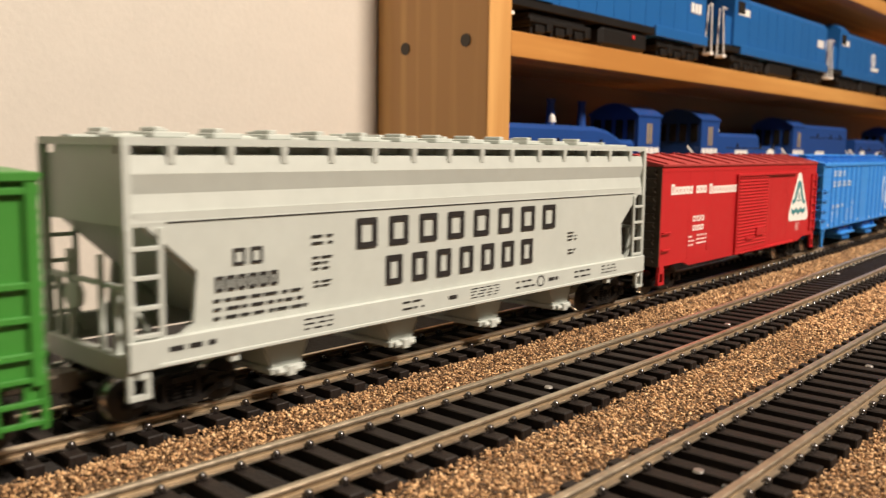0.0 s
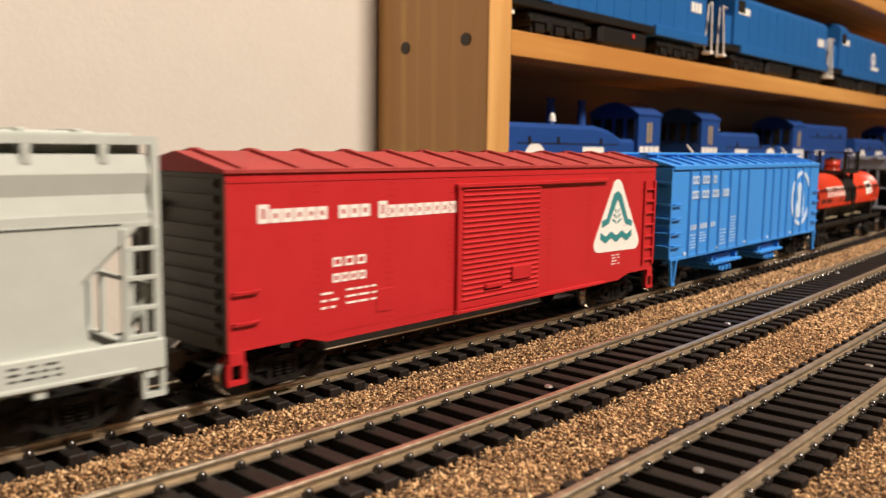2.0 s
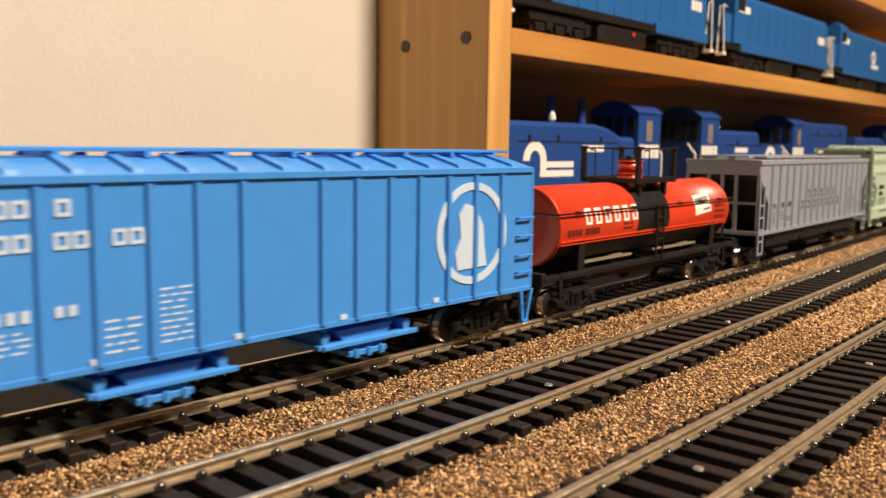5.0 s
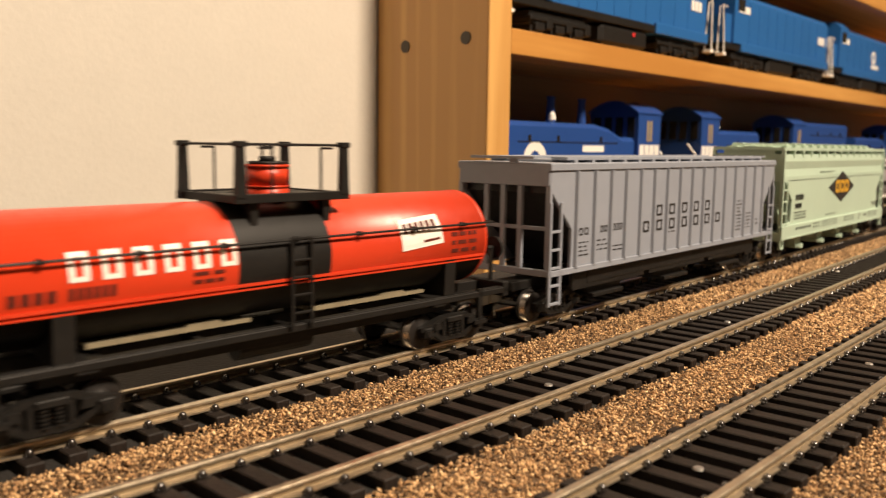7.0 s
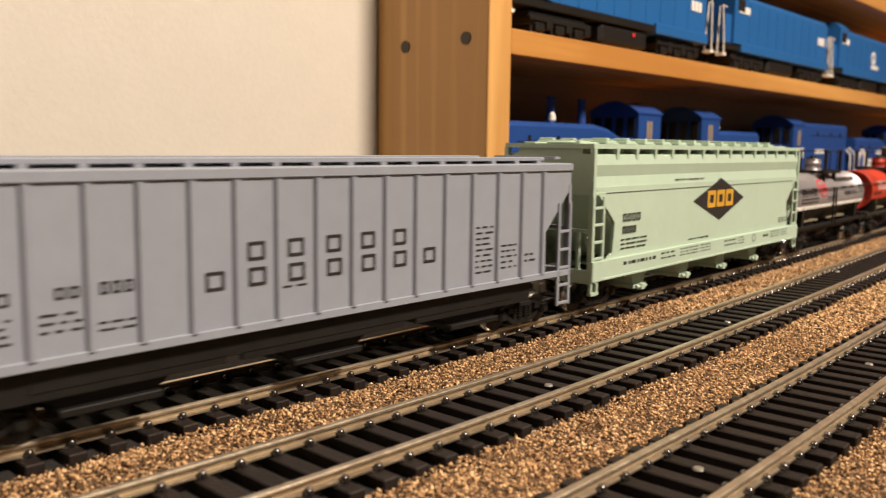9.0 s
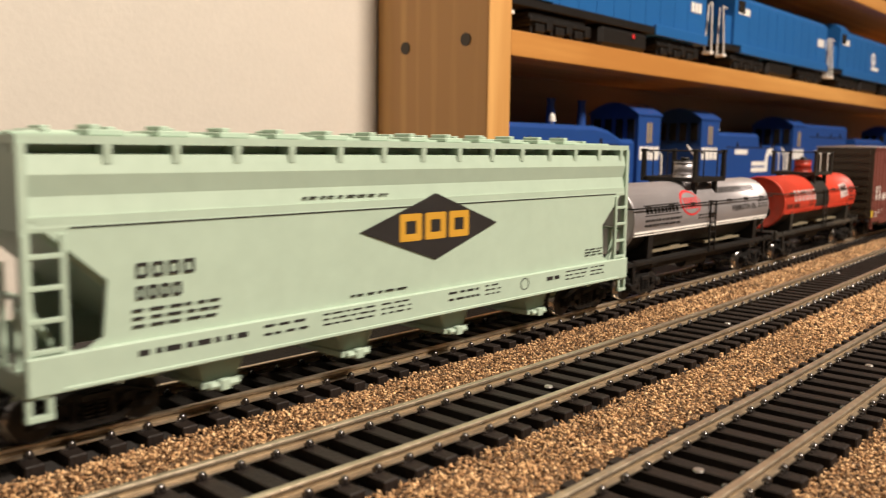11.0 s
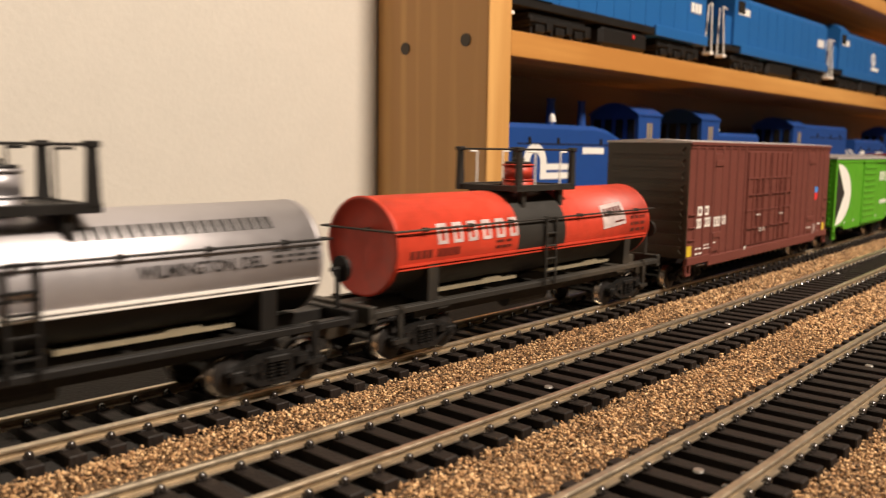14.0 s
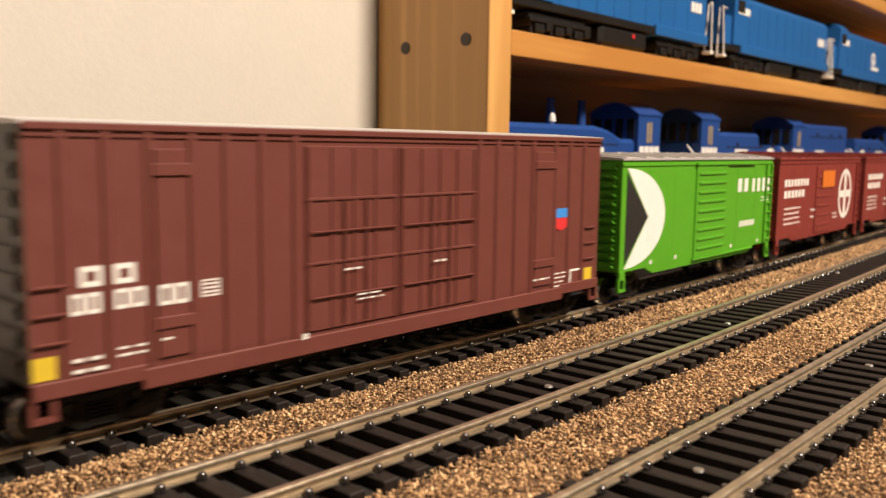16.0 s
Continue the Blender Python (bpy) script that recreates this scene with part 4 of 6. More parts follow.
        rows_of_marks(bm, -h + 24, -h + 27.5, 21.6, 23, 1, 63, -18.1)
        rows_of_marks(bm, -h + 73, -h + 81, 23.6, 26, 2, 64, -18.8)
        rows_of_marks(bm, -h + 69, -h + 74, 31.6, 33.2, 1, 65, -18.8)
        rows_of_marks(bm, -h + 99, -h + 104, 30.6, 32.4, 1, 66, -18.8)
        rows_of_marks(bm, -h + 142.4, -h + 150, 19.6, 21.4, 1, 67, -18.1)
        rows_of_marks(bm, -h + 153.6, -h + 159.6, 16.2, 22.0, 4, 68)
        box(bm, -h + 57.2, -h + 58.6, -18.5, -18.2, 16.2, 17.6)
        hollow(bm, -h + 35.0, 32.0, 2.1, 1.9, 0.35, -17.6, -17.45)
        hollow(bm, -h + 164.8, 19.0, 3.0, 2.9, 0.7, -17.6, -17.45)
    print_on(car, "lettering", P_WHITE, white, "white letter-sized bars")

    def yellow(bm):
        box(bm, -h + 0.2, -h + 4.3, -17.62, -17.4, 18.0, 22.5)
        box(bm, -h + 169.8, -h + 174.0, -17.62, -17.4, 17.4, 21.6)
    print_on(car, "safety_plate", P_YELLOW, yellow, "yellow square plate")

    def shield(bm):
        plate(bm, [(-h + 152.9, 40.2), (-h + 152.9, 37.2), (-h + 156.2, 35.8), (-h + 159.6, 37.2), (-h + 159.6, 40.2)], -17.7, -17.4)
    sh = print_on(car, "emblem", P_SCARLET, shield, "small red, white and blue shield")

    def bar(bm):
        box(bm, -h + 152.9, -h + 159.6, -17.7, -17.4, 40.3, 43.4)
    print_on(car, "emblem_bar", P_BLUE, bar, "", sh)
    enlist(car, a, b, 15, running_gear(car, L, 15))


def green_boxcar(a, b):
    car, L, h = boxcar(a, b, P_GREEN, "grass green model boxcar with black and white emblem", eave=59.8, peak=61.6, sill=17.0, drop=14.2, roof_ribs=10, roof_mat=P_ROOF, seams=7, end_n=12)
    bm = bmesh.new()
    box(bm, -h + 58, -h + 88, -18.1, -17.3, 16.6, 57, 0.2)
    for k in range(9):
        box(bm, -h + 60, -h + 86, -18.6, -17.9, 20 + k * 4.1, 21.2 + k * 4.1, 0.2)
    part("door", bm, P_GREEN, car, "green ribbed sliding door", "door_rib")
    bm = bmesh.new()
    box(bm, -h + 57, -h + 118, -18.6, -17.4, 57, 58, 0.1)
    box(bm, -h + 57, -h + 118, -18.6, -17.4, 15.8, 16.6, 0.1)
    part("door_track", bm, P_GREEN, car, "", "door_track")

    def disc(bm):
        plate(bm, [(-h + 3.4, 56.4)] + [(-h + 4 + 28.5 * math.cos(radians(v)), 37.2 + 19.2 * math.sin(radians(v))) for v in range(88, -90, -8)] + [(-h + 3.4, 18.0), (-h + 19.6, 37.2)], -17.62, -17.4)
    print_on(car, "emblem", P_WHITE, disc, "white half-disc emblem")

    def tri(bm):
        plate(bm, [(-h + 3.2, 55), (-h + 19.2, 37.2), (-h + 3.2, 19.4)], -17.62, -17.4)
    print_on(car, "emblem", P_INK, tri, "black triangle emblem")

    def white(bm):
        blocks(bm, -h + 99, -h + 113, 44.0, 50.4, 2, 0.6)
        blocks(bm, -h + 115, -h + 139, 43.6, 50.2, 4, 0.5)
        blocks(bm, -h + 103.5, -h + 121, 27.2, 30.0, 7, 0.7)
        for x in (22, 42, 60, 95, 125):
            box(bm, -h + x, -h + x + 1.6, -17.6, -17.4, 18, 19.6)
        rows_of_marks(bm, -h + 128, -h + 137, 38, 41.4, 2, 72)
    print_on(car, "lettering", P_WHITE, white, "white letter-sized bars")
    ladder(car, "ladder", P_GREEN, h - 7.4, h - 1.2, 17.4, 57, [19 + 4.6 * k for k in range(8)], -17.5, 0.8, 0.4)
    enlist(car, a, b, 17, running_gear(car, L, 17))


def oxide_boxcar(a, b, orange):
    car, L, h = boxcar(a, b, P_OXIDE, "oxide red model boxcar with white lettering and round emblem", eave=59.4, peak=62.6, sill=16.6, drop=14.4, roof_ribs=10, seams=7)
    bm = bmesh.new()
    box(bm, -h + 58, -h + 86, -18.1, -17.3, 16.2, 55, 0.2)
    for k in range(6):
        box(bm, -h + 60, -h + 84, -18.5, -17.9, 20 + k * 5.6, 21.2 + k * 5.6, 0.2)
    part("door", bm, P_OXIDE, car, "oxide red sliding door", "door_rib")

    def white(bm):
        ring(bm, -h + 114, 37.2, 13.0, 15.6, 2.6, -17.6, -17.4, 28)
        box(bm, -h + 112, -h + 116, -17.6, -17.4, 23, 51.6)
        box(bm, -h + 102, -h + 126, -17.6, -17.4, 35, 39.4)
        blocks(bm, -h + 8, -h + 46, 44.6, 48.4, 8, 0.7)
        blocks(bm, -h + 8, -h + 40, 38.4, 42.4, 6, 0.7)
        rows_of_marks(bm, -h + 10, -h + 34, 23, 34, 4, 81)
        rows_of_marks(bm, -h + 92, -h + 100, 22, 27, 2, 82)
        rows_of_marks(bm, -h + 52, -h + 58, 24, 32, 2, 83)
    print_on(car, "lettering", P_WHITE, white, "white letter-sized bars and round emblem")
    if orange:
        def card(bm):
            box(bm, -h + 66, -h + 88, -18.7, -18.4, 42.6, 52.4)
        print_on(car, "placard", paint("print_orange", (0.62, 0.16, 0.02)), card, "orange square placard")
    ladder(car, "ladder", P_OXIDE, h - 7.4, h - 1.2, 17.4, 57, [19 + 4.6 * k for k in range(8)], -17.5, 0.8, 0.4)
    enlist(car, a, b, 17, running_gear(car, L, 17))


def green_ribbed_car(a, b):
    """The car ahead: green, with posts and horizontal bars."""
    car, L, h = boxcar(a, b, P_GREEN2, "leaf green model freight car with outside posts", eave=57.6, peak=58.6, sill=17.6, drop=15, roof_ribs=0, seams=0, end_n=8)
    bm = bmesh.new()
    for k in range(13):
        x = -h + 1.6 + k * (L - 3.2) / 12
        box(bm, x - 1.0, x + 1.0, -18.7, -17.4, 17.6, 57.4, 0.2)
    part("side_post", bm, P_GREEN2, car, "", "side_post")
    bm = bmesh.new()
    for z in (23.6, 30.6, 37.0, 54.6):
        box(bm, -h, h, -18.5, -17.4, z - 0.7, z + 0.7, 0.2)
    box(bm, -h, h, -18.9, -17.4, 56.4, 58.2, 0.2)
    part("side_bar", bm, P_GREEN2, car, "", "side_bar")
    ladder(car, "ladder", P_GREEN2, h - 8.5, h - 0.6, 9, 20, (10.5, 14.5, 19), -17.6, 0.9, 0.5)
    enlist(car, a, b, 17, running_gear(car, L, 17))


# ---- ribbed covered hoppers ----
def blue_hopper(a, b):
    L = b - a
    h = L / 2
    car = thing("covered_hopper", "sky blue ribbed model covered hopper with round white emblem", "freight car", "cars of the train")
    bm = bmesh.new()
    prism(bm, [(-17.3, 17.8), (-17.3, 56.2), (17.3, 56.2), (17.3, 17.8)], "x", -h, h)
    for s in (-1, 1):
        box(bm, -h, h, s * 17.4 - 0.6, s * 17.4 + 0.6, 55.2, 57.0, 0.2)
        box(bm, -h, h, s * 17.3 - 0.4, s * 17.3 + 0.4, 17.2, 18.6, 0.1)
        for x in (-h + 2.4, h - 2.4):
            plate(bm, [(x - 2.4, 17.6), (x - 1.2, 7.4), (x - 0.3, 7.4), (x - 1.4, 17.6)], s * 17.3 - 0.5, s * 17.3 + 0.5)
            plate(bm, [(x + 3.6, 17.6), (x + 1.2, 7.4), (x + 0.3, 7.4), (x + 2.6, 17.6)], s * 17.3 - 0.5, s * 17.3 + 0.5)
            box(bm, x - 1.3, x + 1.3, s * 17.3 - 0.8, s * 17.3 + 0.8, 6.8, 7.8)
    part("body", bm, P_BLUE, car)
    bm = bmesh.new()
    prism(bm, [(-17.4, 56.9), (-6, 60.2), (6, 60.2), (17.4, 56.9)], "x", -h + 0.3, h - 0.3)
    part("roof", bm, P_BLUE, car)
    bm = bmesh.new()
    for s in (-1, 1):
        prism(bm, [(s * 6, 60.2), (s * 6.4, 61.0), (s * 16.6, 58.0), (s * 17.2, 57.0)], "x", -1.1, 1.1)
    rr = mesh_of("roof_rib", bm, P_BLUE)
    for k in range(15):
        piece("roof_rib", rr, car, shift(-h + 8 + k * (L - 16) / 14))
    bm = bmesh.new()
    box(bm, -h - 1, h + 1, -7.6, -3.6, 61.3, 62.2, 0.15)
    box(bm, -h - 1, h + 1, 3.6, 7.6, 61.3, 62.2, 0.15)
    for k in range(10):
        x = -h + 6 + k * (L - 12) / 9
        box(bm, x - 0.6, x + 0.6, -8, 8, 60, 61.4)
    part("running_board", bm, P_BLUE, car)
    bm = bmesh.new()
    prism(bm, [(-1.0, -17.3), (-0.6, -18.2), (0.6, -18.2), (1.0, -17.3)], "z", 18.2, 54.9)
    rib = mesh_of("rib", bm, P_BLUE)
    for x in (15.0, 23.6, 33.9, 43.7, 54.2, 64.2, 74.5, 95.0, 105.2, 115.8, 125.8, 136.4, 147.0, 158.0):
        piece("rib", rib, car, shift(-h + x))
        piece("rib", rib, car, shift(-h + x) @ Matrix.Rotation(math.pi, 4, "Z"))
    for e in (-1, 1):
        bm = bmesh.new()
        for k in range(4):
            z = 22 + k * 9
            box(bm, e * (h + 0.5) - 0.6, e * (h + 0.5) + 0.6, -17, 17, z, z + 1.4, 0.1)
        for y in (-16.4, 16.4):
            box(bm, e * (h + 0.4) - 0.5, e * (h + 0.4) + 0.5, y - 1, y + 1, 18, 56)
        for z in (23.6, 29, 35.2):
            rod(bm, (e * (h + 1.6), -16.6, z), (e * (h + 1.6), -9.5, z), 0.32)
        part("end_panel", bm, P_BLUE, car)
        bm = bmesh.new()
        for z in (23.6, 29, 35.2, 41):
            x0, x1 = sorted((e * (h - 0.6), e * (h - 6.8)))
            rod(bm, (x0, -18.5, z), (x1, -18.5, z), 0.34)
            for x in (x0, x1):
                rod(bm, (x, -17.2, z), (x, -18.6, z), 0.34)
        part("grab_iron", bm, P_BLUE, car)
    for x0, x1 in ((35, 80), (93, 128)):
        bm = bmesh.new()
        c, w = -h + (x0 + x1) / 2, (x1 - x0) / 2
        plate(bm, [(c - w, 17.4), (c - w + 6, 14.6), (c + w - 6, 14.6), (c + w, 17.4)], -12, 12)
        plate(bm, [(c - 9, 15), (c + 9, 15), (c + 4.5, 8.6), (c - 4.5, 8.6)], -14.6, 14.6)
        box(bm, c - 15, c + 15, -15.6, 15.6, 10.8, 12.2, 0.2)
        for q in (-13, 13):
            plate(bm, [(c + q - 1.2, 15), (c + q + 1.2, 15), (c + q + 0.7, 11), (c + q - 0.7, 11)], -15.4, 15.4)
        box(bm, c - 6, c + 6, -15.8, 15.8, 7.6, 9.2, 0.2)
        for q in (-4, 0, 4):
            box(bm, c + q - 0.6, c + q + 0.6, -16.4, 16.4, 7.2, 9.6, 0.1)
        rod(bm, (c - 14, -15.8, 11.4), (c + 16, -15.8, 11.4), 0.8)
        part("outlet", bm, P_BLUE, car)

    def white(bm):
        for row, (z0, z1) in enumerate(((49.0, 52.4), (42.6, 46.0))):
            for q, n in ((16.8, 2), (26.2, 2), (36.6 if row == 0 else 36.2, 1 if row == 0 else 2)) + (() if row == 0 else ((46.6, 2),)):
                frames(bm, -h + q, -h + q + 3.3 * n, z0, z1, n, 0.75, 0.84)
        blocks(bm, -h + 16.4, -h + 22.4, 29.0, 31.4, 3, 0.5)
        blocks(bm, -h + 25.4, -h + 32.4, 29.2, 31.6, 3, 0.6)
        blocks(bm, -h + 35.8, -h + 40.4, 29.4, 31.6, 2, 0.6)
        rows_of_marks(bm, -h + 16.2, -h + 22.4, 20.6, 27.6, 5, 91, -17.3)
        rows_of_marks(bm, -h + 25.6, -h + 32, 23, 28, 4, 92, -17.3)
        rows_of_marks(bm, -h + 45, -h + 52, 20, 28, 5, 93, -17.3)
        rows_of_marks(bm, -h + 56, -h + 62.6, 20.4, 33.2, 9, 94, -17.3)
        for x in (11, 42, 72, 100, 131):
            box(bm, -h + x, -h + x + 2, -17.8, -17.2, 18.8, 20)
        ring(bm, -h + 146.2, 37.6, 14.2, 15.2, 2.2, -17.6, -17.2, 36)
    print_on(car, "lettering", P_PALE, white, "white letter-sized bars and ring")

    def blob(bm):
        c = -h + 145.6
        plate(bm, [(c - 5.4, 27.0), (c + 6.4, 27.4), (c + 5.4, 33.0), (c + 4.8, 39.6), (c + 1.6, 45.4), (c - 2.6, 46.6), (c - 5.0, 43.4), (c - 4.2, 36.4), (c - 6.4, 32.0)], -17.6, -17.2)
    print_on(car, "emblem", P_PALE, blob, "plain white emblem shape")
    enlist(car, a, b, 15, running_gear(car, L, 15))


def grey_hopper(a, b):
    L = b - a
    h = L / 2
    car = thing("covered_hopper", "grey ribbed model covered hopper with open ladder ends", "freight car", "cars of the train")
    for s in (-1, 1):
        bm = bmesh.new()
        y0, y1 = (-17.3, -16.3) if s < 0 else (16.3, 17.3)
        plate(bm, [(-h + 0.8, 57.4), (-h + 0.8, 49.3), (-h + 12.9, 35.4), (-h + 12.7, 21.5), (h - 12.7, 21.5), (h - 12.9, 35.4), (h - 0.8, 49.3), (h - 0.8, 57.4)], y0, y1)
        part("side_sheet", bm, P_GREY2, car)
        bm = bmesh.new()
        box(bm, -h, h, s * 17.3 - 0.55, s * 17.3 + 0.55, 55.6, 58.0, 0.2)
        box(bm, -h, h, s * 17.3 - 0.6, s * 17.3 + 0.6, 19.9, 22.0, 0.15)
        part("side_sill", bm, P_GREY2, car)
    # Black stands in for the shade inside the open ends.
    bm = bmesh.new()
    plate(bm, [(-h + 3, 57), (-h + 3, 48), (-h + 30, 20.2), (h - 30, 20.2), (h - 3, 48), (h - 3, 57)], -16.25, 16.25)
    part("slope_sheet", bm, P_BAND, car, "hopper slope sheets blackened for the shade inside")
    bm = bmesh.new()
    box(bm, -h, h, -17.4, 17.4, 57.4, 58.2, 0.15)
    part("roof", bm, P_GREY2, car)
    bm = bmesh.new()
    box(bm, -h + 14, h - 14, -9, 9, 58.1, 59.2, 0.2)
    box(bm, -h + 12, h - 12, -15.5, -9.5, 59.0, 60.2, 0.15)
    box(bm, -h + 12, h - 12, 9.5, 15.5, 59.0, 60.2, 0.15)
    for k in range(16):
        x = -h + 16 + k * (L - 32) / 15
        box(bm, x - 0.9, x + 0.9, -16.4, 16.4, 58.0, 59.1)
    part("running_board", bm, P_GREY2, car)
    bm = bmesh.new()
    prism(bm, [(-1.05, -17.3), (-0.6, -18.25), (0.6, -18.25), (1.05, -17.3)], "z", 21.8, 55.4)
    rib = mesh_of("rib", bm, P_GREY2)
    for x in (15.2, 26, 36.4, 46.3, 56.9, 67, 77.2, 87.8, 98.2, 108.6, 119, 129.7, 140.4, 151.2, 162, 172):
        piece("rib", rib, car, shift(-h + x))
        piece("rib", rib, car, shift(-h + x) @ Matrix.Rotation(math.pi, 4, "Z"))
    for e in (-1, 1):
        bm = bmesh.new()
        x0, x1 = sorted((e * h, e * (h - 1.6)))
        box(bm, x0, x1, -17.2, 17.2, 50.4, 57.6, 0.2)
        box(bm, x0, x1, -17.2, 17.2, 20.0, 22.2, 0.2)
        for y in (-16.7, -6.4, 0.0, 6.4, 16.7):
            box(bm, x0 + 0.2, x1 - 0.2, y - 0.8, y + 0.8, 20, 51)
        box(bm, x0 + 0.3, x1 - 0.3, -16.6, 16.6, 35.6, 36.8)
        plate(bm, [(x0 - 1 if e < 0 else x0, 59.4), (x1 if e < 0 else x1 + 1, 59.4), (x1 if e < 0 else x1 + 1, 60.3), (x0 - 1 if e < 0 else x0, 60.3)], -12, 12)
        box(bm, x0 + 0.2, x1 - 0.2, -5, -2, 55, 60, 0.2)
        rod(bm, (e * (h - 1), 8, 30), (e * (h + 1.2), 8, 30), 3.2, 16)
        part("end_frame", bm, P_GREY2, car)
        for s in (-1, 1):
            lx = sorted((e * (h - 0.7), e * (h - 6.4)))
            ladder(car, "ladder", P_GREY2, lx[0], lx[1], 9.8, 45, (10.6, 16.8, 22.8, 29, 35.2), -17.0 if s < 0 else 17.9, 0.9, 0.45)
    bm = bmesh.new()
    for c in (-52, 0, 52):
        plate(bm, [(c - 22, 20.4), (c + 22, 20.4), (c + 9, 9.2), (c - 9, 9.2)], -13, 13)
        box(bm, c - 10, c + 10, -15, 15, 8.4, 10.0, 0.2)
        box(bm, c - 24, c + 24, -15.4, -14.2, 13, 20)
    box(bm, -h + 26, h - 26, -15.6, 15.6, 14.5, 20.2, 0.3)
    part("underframe", bm, P_BLACK, car, "black hopper outlets and underframe", "outlet")

    def ink(bm):
        xs = (67, 77.2, 87.8, 98.2, 108.6, 119, 129.7)
        for x in xs[0:5]:
            hollow(bm, -h + x + 4.8, 38.8, 2.2, 2.2, 0.8, -17.42, -17.2)
        for x in (56.9,) + xs[0:6]:
            hollow(bm, -h + x + 5.0, 32.8, 2.2, 2.2, 0.8, -17.42, -17.2)
        frames(bm, -h + 16.8, -h + 23.4, 32.8, 35.4, 2, 0.5, 0.7, -17.3)
        frames(bm, -h + 30, -h + 35, 33, 35.4, 2, 0.5, 0.74, -17.3)
        frames(bm, -h + 38, -h + 45, 33, 35.6, 3, 0.5, 0.74, -17.3)
        rows_of_marks(bm, -h + 17.4, -h + 23, 25, 31, 4, 101, -17.3)
        rows_of_marks(bm, -h + 27.6, -h + 35, 26, 31, 3, 102, -17.3)
        rows_of_marks(bm, -h + 38, -h + 45, 25, 28, 2, 103, -17.3)
        rows_of_marks(bm, -h + 77.6, -h + 86.4, 28.6, 30.2, 1, 104, -17.3)
        rows_of_marks(bm, -h + 141.6, -h + 149.4, 24.6, 40, 9, 105, -17.3)
        rows_of_marks(bm, -h + 152.4, -h + 160, 25, 33.6, 5, 106, -17.3)
        rows_of_marks(bm, -h + 163.4, -h + 169, 26, 30, 2, 107, -17.3)
    print_on(car, "lettering", P_INK, ink, "black letter-sized bars")
    enlist(car, a, b, 15.5, running_gear(car, L, 15.5))


# ---- tank cars ----
def tank_car(a, b, material, label, band, black, marks, belt, rails):
    """a, b: the ends of the tank itself; the frame reaches past them."""
    L = b - a
    h = L / 2
    r, axis = 14.6, 34.7
    FIT[1] = FIT[2]
    car = thing("tank_car", label, "freight car", "cars of the train")
    bm = bmesh.new()
    prof = [(-h + 1.2, 0.3), (-h + 0.2, 7), (-h + 0.5, 13.2), (-h - 0.3, 13.7), (-h - 0.3, r + 0.12), (-h + 0.9, r + 0.12), (-h + 0.9, r)]
    cuts = [band[0] - L / 2, band[1] - L / 2] if band else [-8, 8]
    prof += [(c, r) for c in cuts] + [(-x, q) for x, q in reversed(prof)]
    lathe(bm, prof, axis, 56)
    for f in bm.faces:
        c = f.calc_center_median()
        f.material_index = 1 if (c.z < 29.0 and abs(c.x) < h - 0.5) or (band and cuts[0] < c.x < cuts[1]) else 0
    part("tank", bm, [material, black], car)
    bm = bmesh.new()
    for s in (-1, 1):
        y = s * (math.sqrt(r * r - (29.4 - axis) ** 2) + 0.1)
        box(bm, -h + 0.6, h - 0.6, y - 0.35, y + 0.35, 28.6, 29.0)
        box(bm, -h + 0.6, h - 0.6, y - 0.5, y + 0.5, 29.6, 30.3)
    part("tank_seam", bm, belt, car)
    # platform, dome, railing
    c0, hw, hl = -h + 66.4, 12.6, 14.2
    bm = bmesh.new()
    for s in (-1, 1):
        y0, y1 = sorted((s * 6.2, s * hw))
        box(bm, c0 - hl, c0 + hl, y0, y1, 49.9, 50.9, 0.2)
        box(bm, c0 - hl - 1.6, c0 + hl + 1.6, s * hw - 0.6, s * hw + 0.6, 49.2, 51.4, 0.15)
        for x in (c0 - 10, c0 + 10):
            plate(bm, [(x - 1.2, 50), (x + 1.2, 50), (x + 0.8, 43.5), (x - 0.8, 43.5)], *sorted((s * 9.5, s * 11.5)))
    for e in (-1, 1):
        x0, x1 = sorted((c0 + e * hl, c0 + e * 6.4))
        box(bm, x0, x1, -6.3, 6.3, 49.9, 50.8, 0.2)
        box(bm, c0 + e * hl - 0.6, c0 + e * hl + 0.6, -hw, hw, 49.2, 51.2, 0.15)
    part("platform", bm, black, car, "", "beam")
    for x in (c0 - hl, c0 + hl):
        for y in (-hw, hw):
            bm = bmesh.new()
            plate(bm, [(x - 1.25, 50.6), (x + 1.25, 50.6), (x + 0.85, 63), (x - 0.85, 63)], y - 0.8, y + 0.8)
            box(bm, x - 1.35, x + 1.35, y - 1.2, y + 1.2, 62.6, 64.0, 0.2)
            part("post", bm, black, car)
    bm = bmesh.new()
    for y in (-hw, hw):
        rod(bm, (c0 - hl, y, 63.2), (c0 + hl, y, 63.2), 0.34)
    for x in (c0 - hl, c0 + hl):
        rod(bm, (x, -hw, 63.2), (x, hw, 63.2), 0.34)
    part("railing", bm, black, car)
    for y in (-hw, hw):
        for x in (c0 - 6, c0 + 7.5):
            bm = bmesh.new()
            rod(bm, (x, y, 51), (x, y, 62.4), 0.32)
            rod(bm, (x, y, 62.4), (x - 3.4 if x < c0 else x + 3.4, y, 62.4), 0.32)
            part("grab_rail", bm, rails, car)
    bm = bmesh.new()
    c1 = c0 + 0.8
    for z0, z1, rr in ((48.5, 52.2, 5.15), (52.2, 52.8, 5.35), (52.8, 57.4, 4.95), (57.4, 58.1, 5.3), (58.1, 58.9, 4.6), (58.9, 60.2, 2.0)):
        rod(bm, (c1, 0, z0), (c1, 0, z1), rr, 28, mi=1 if z0 > 58 else 0)
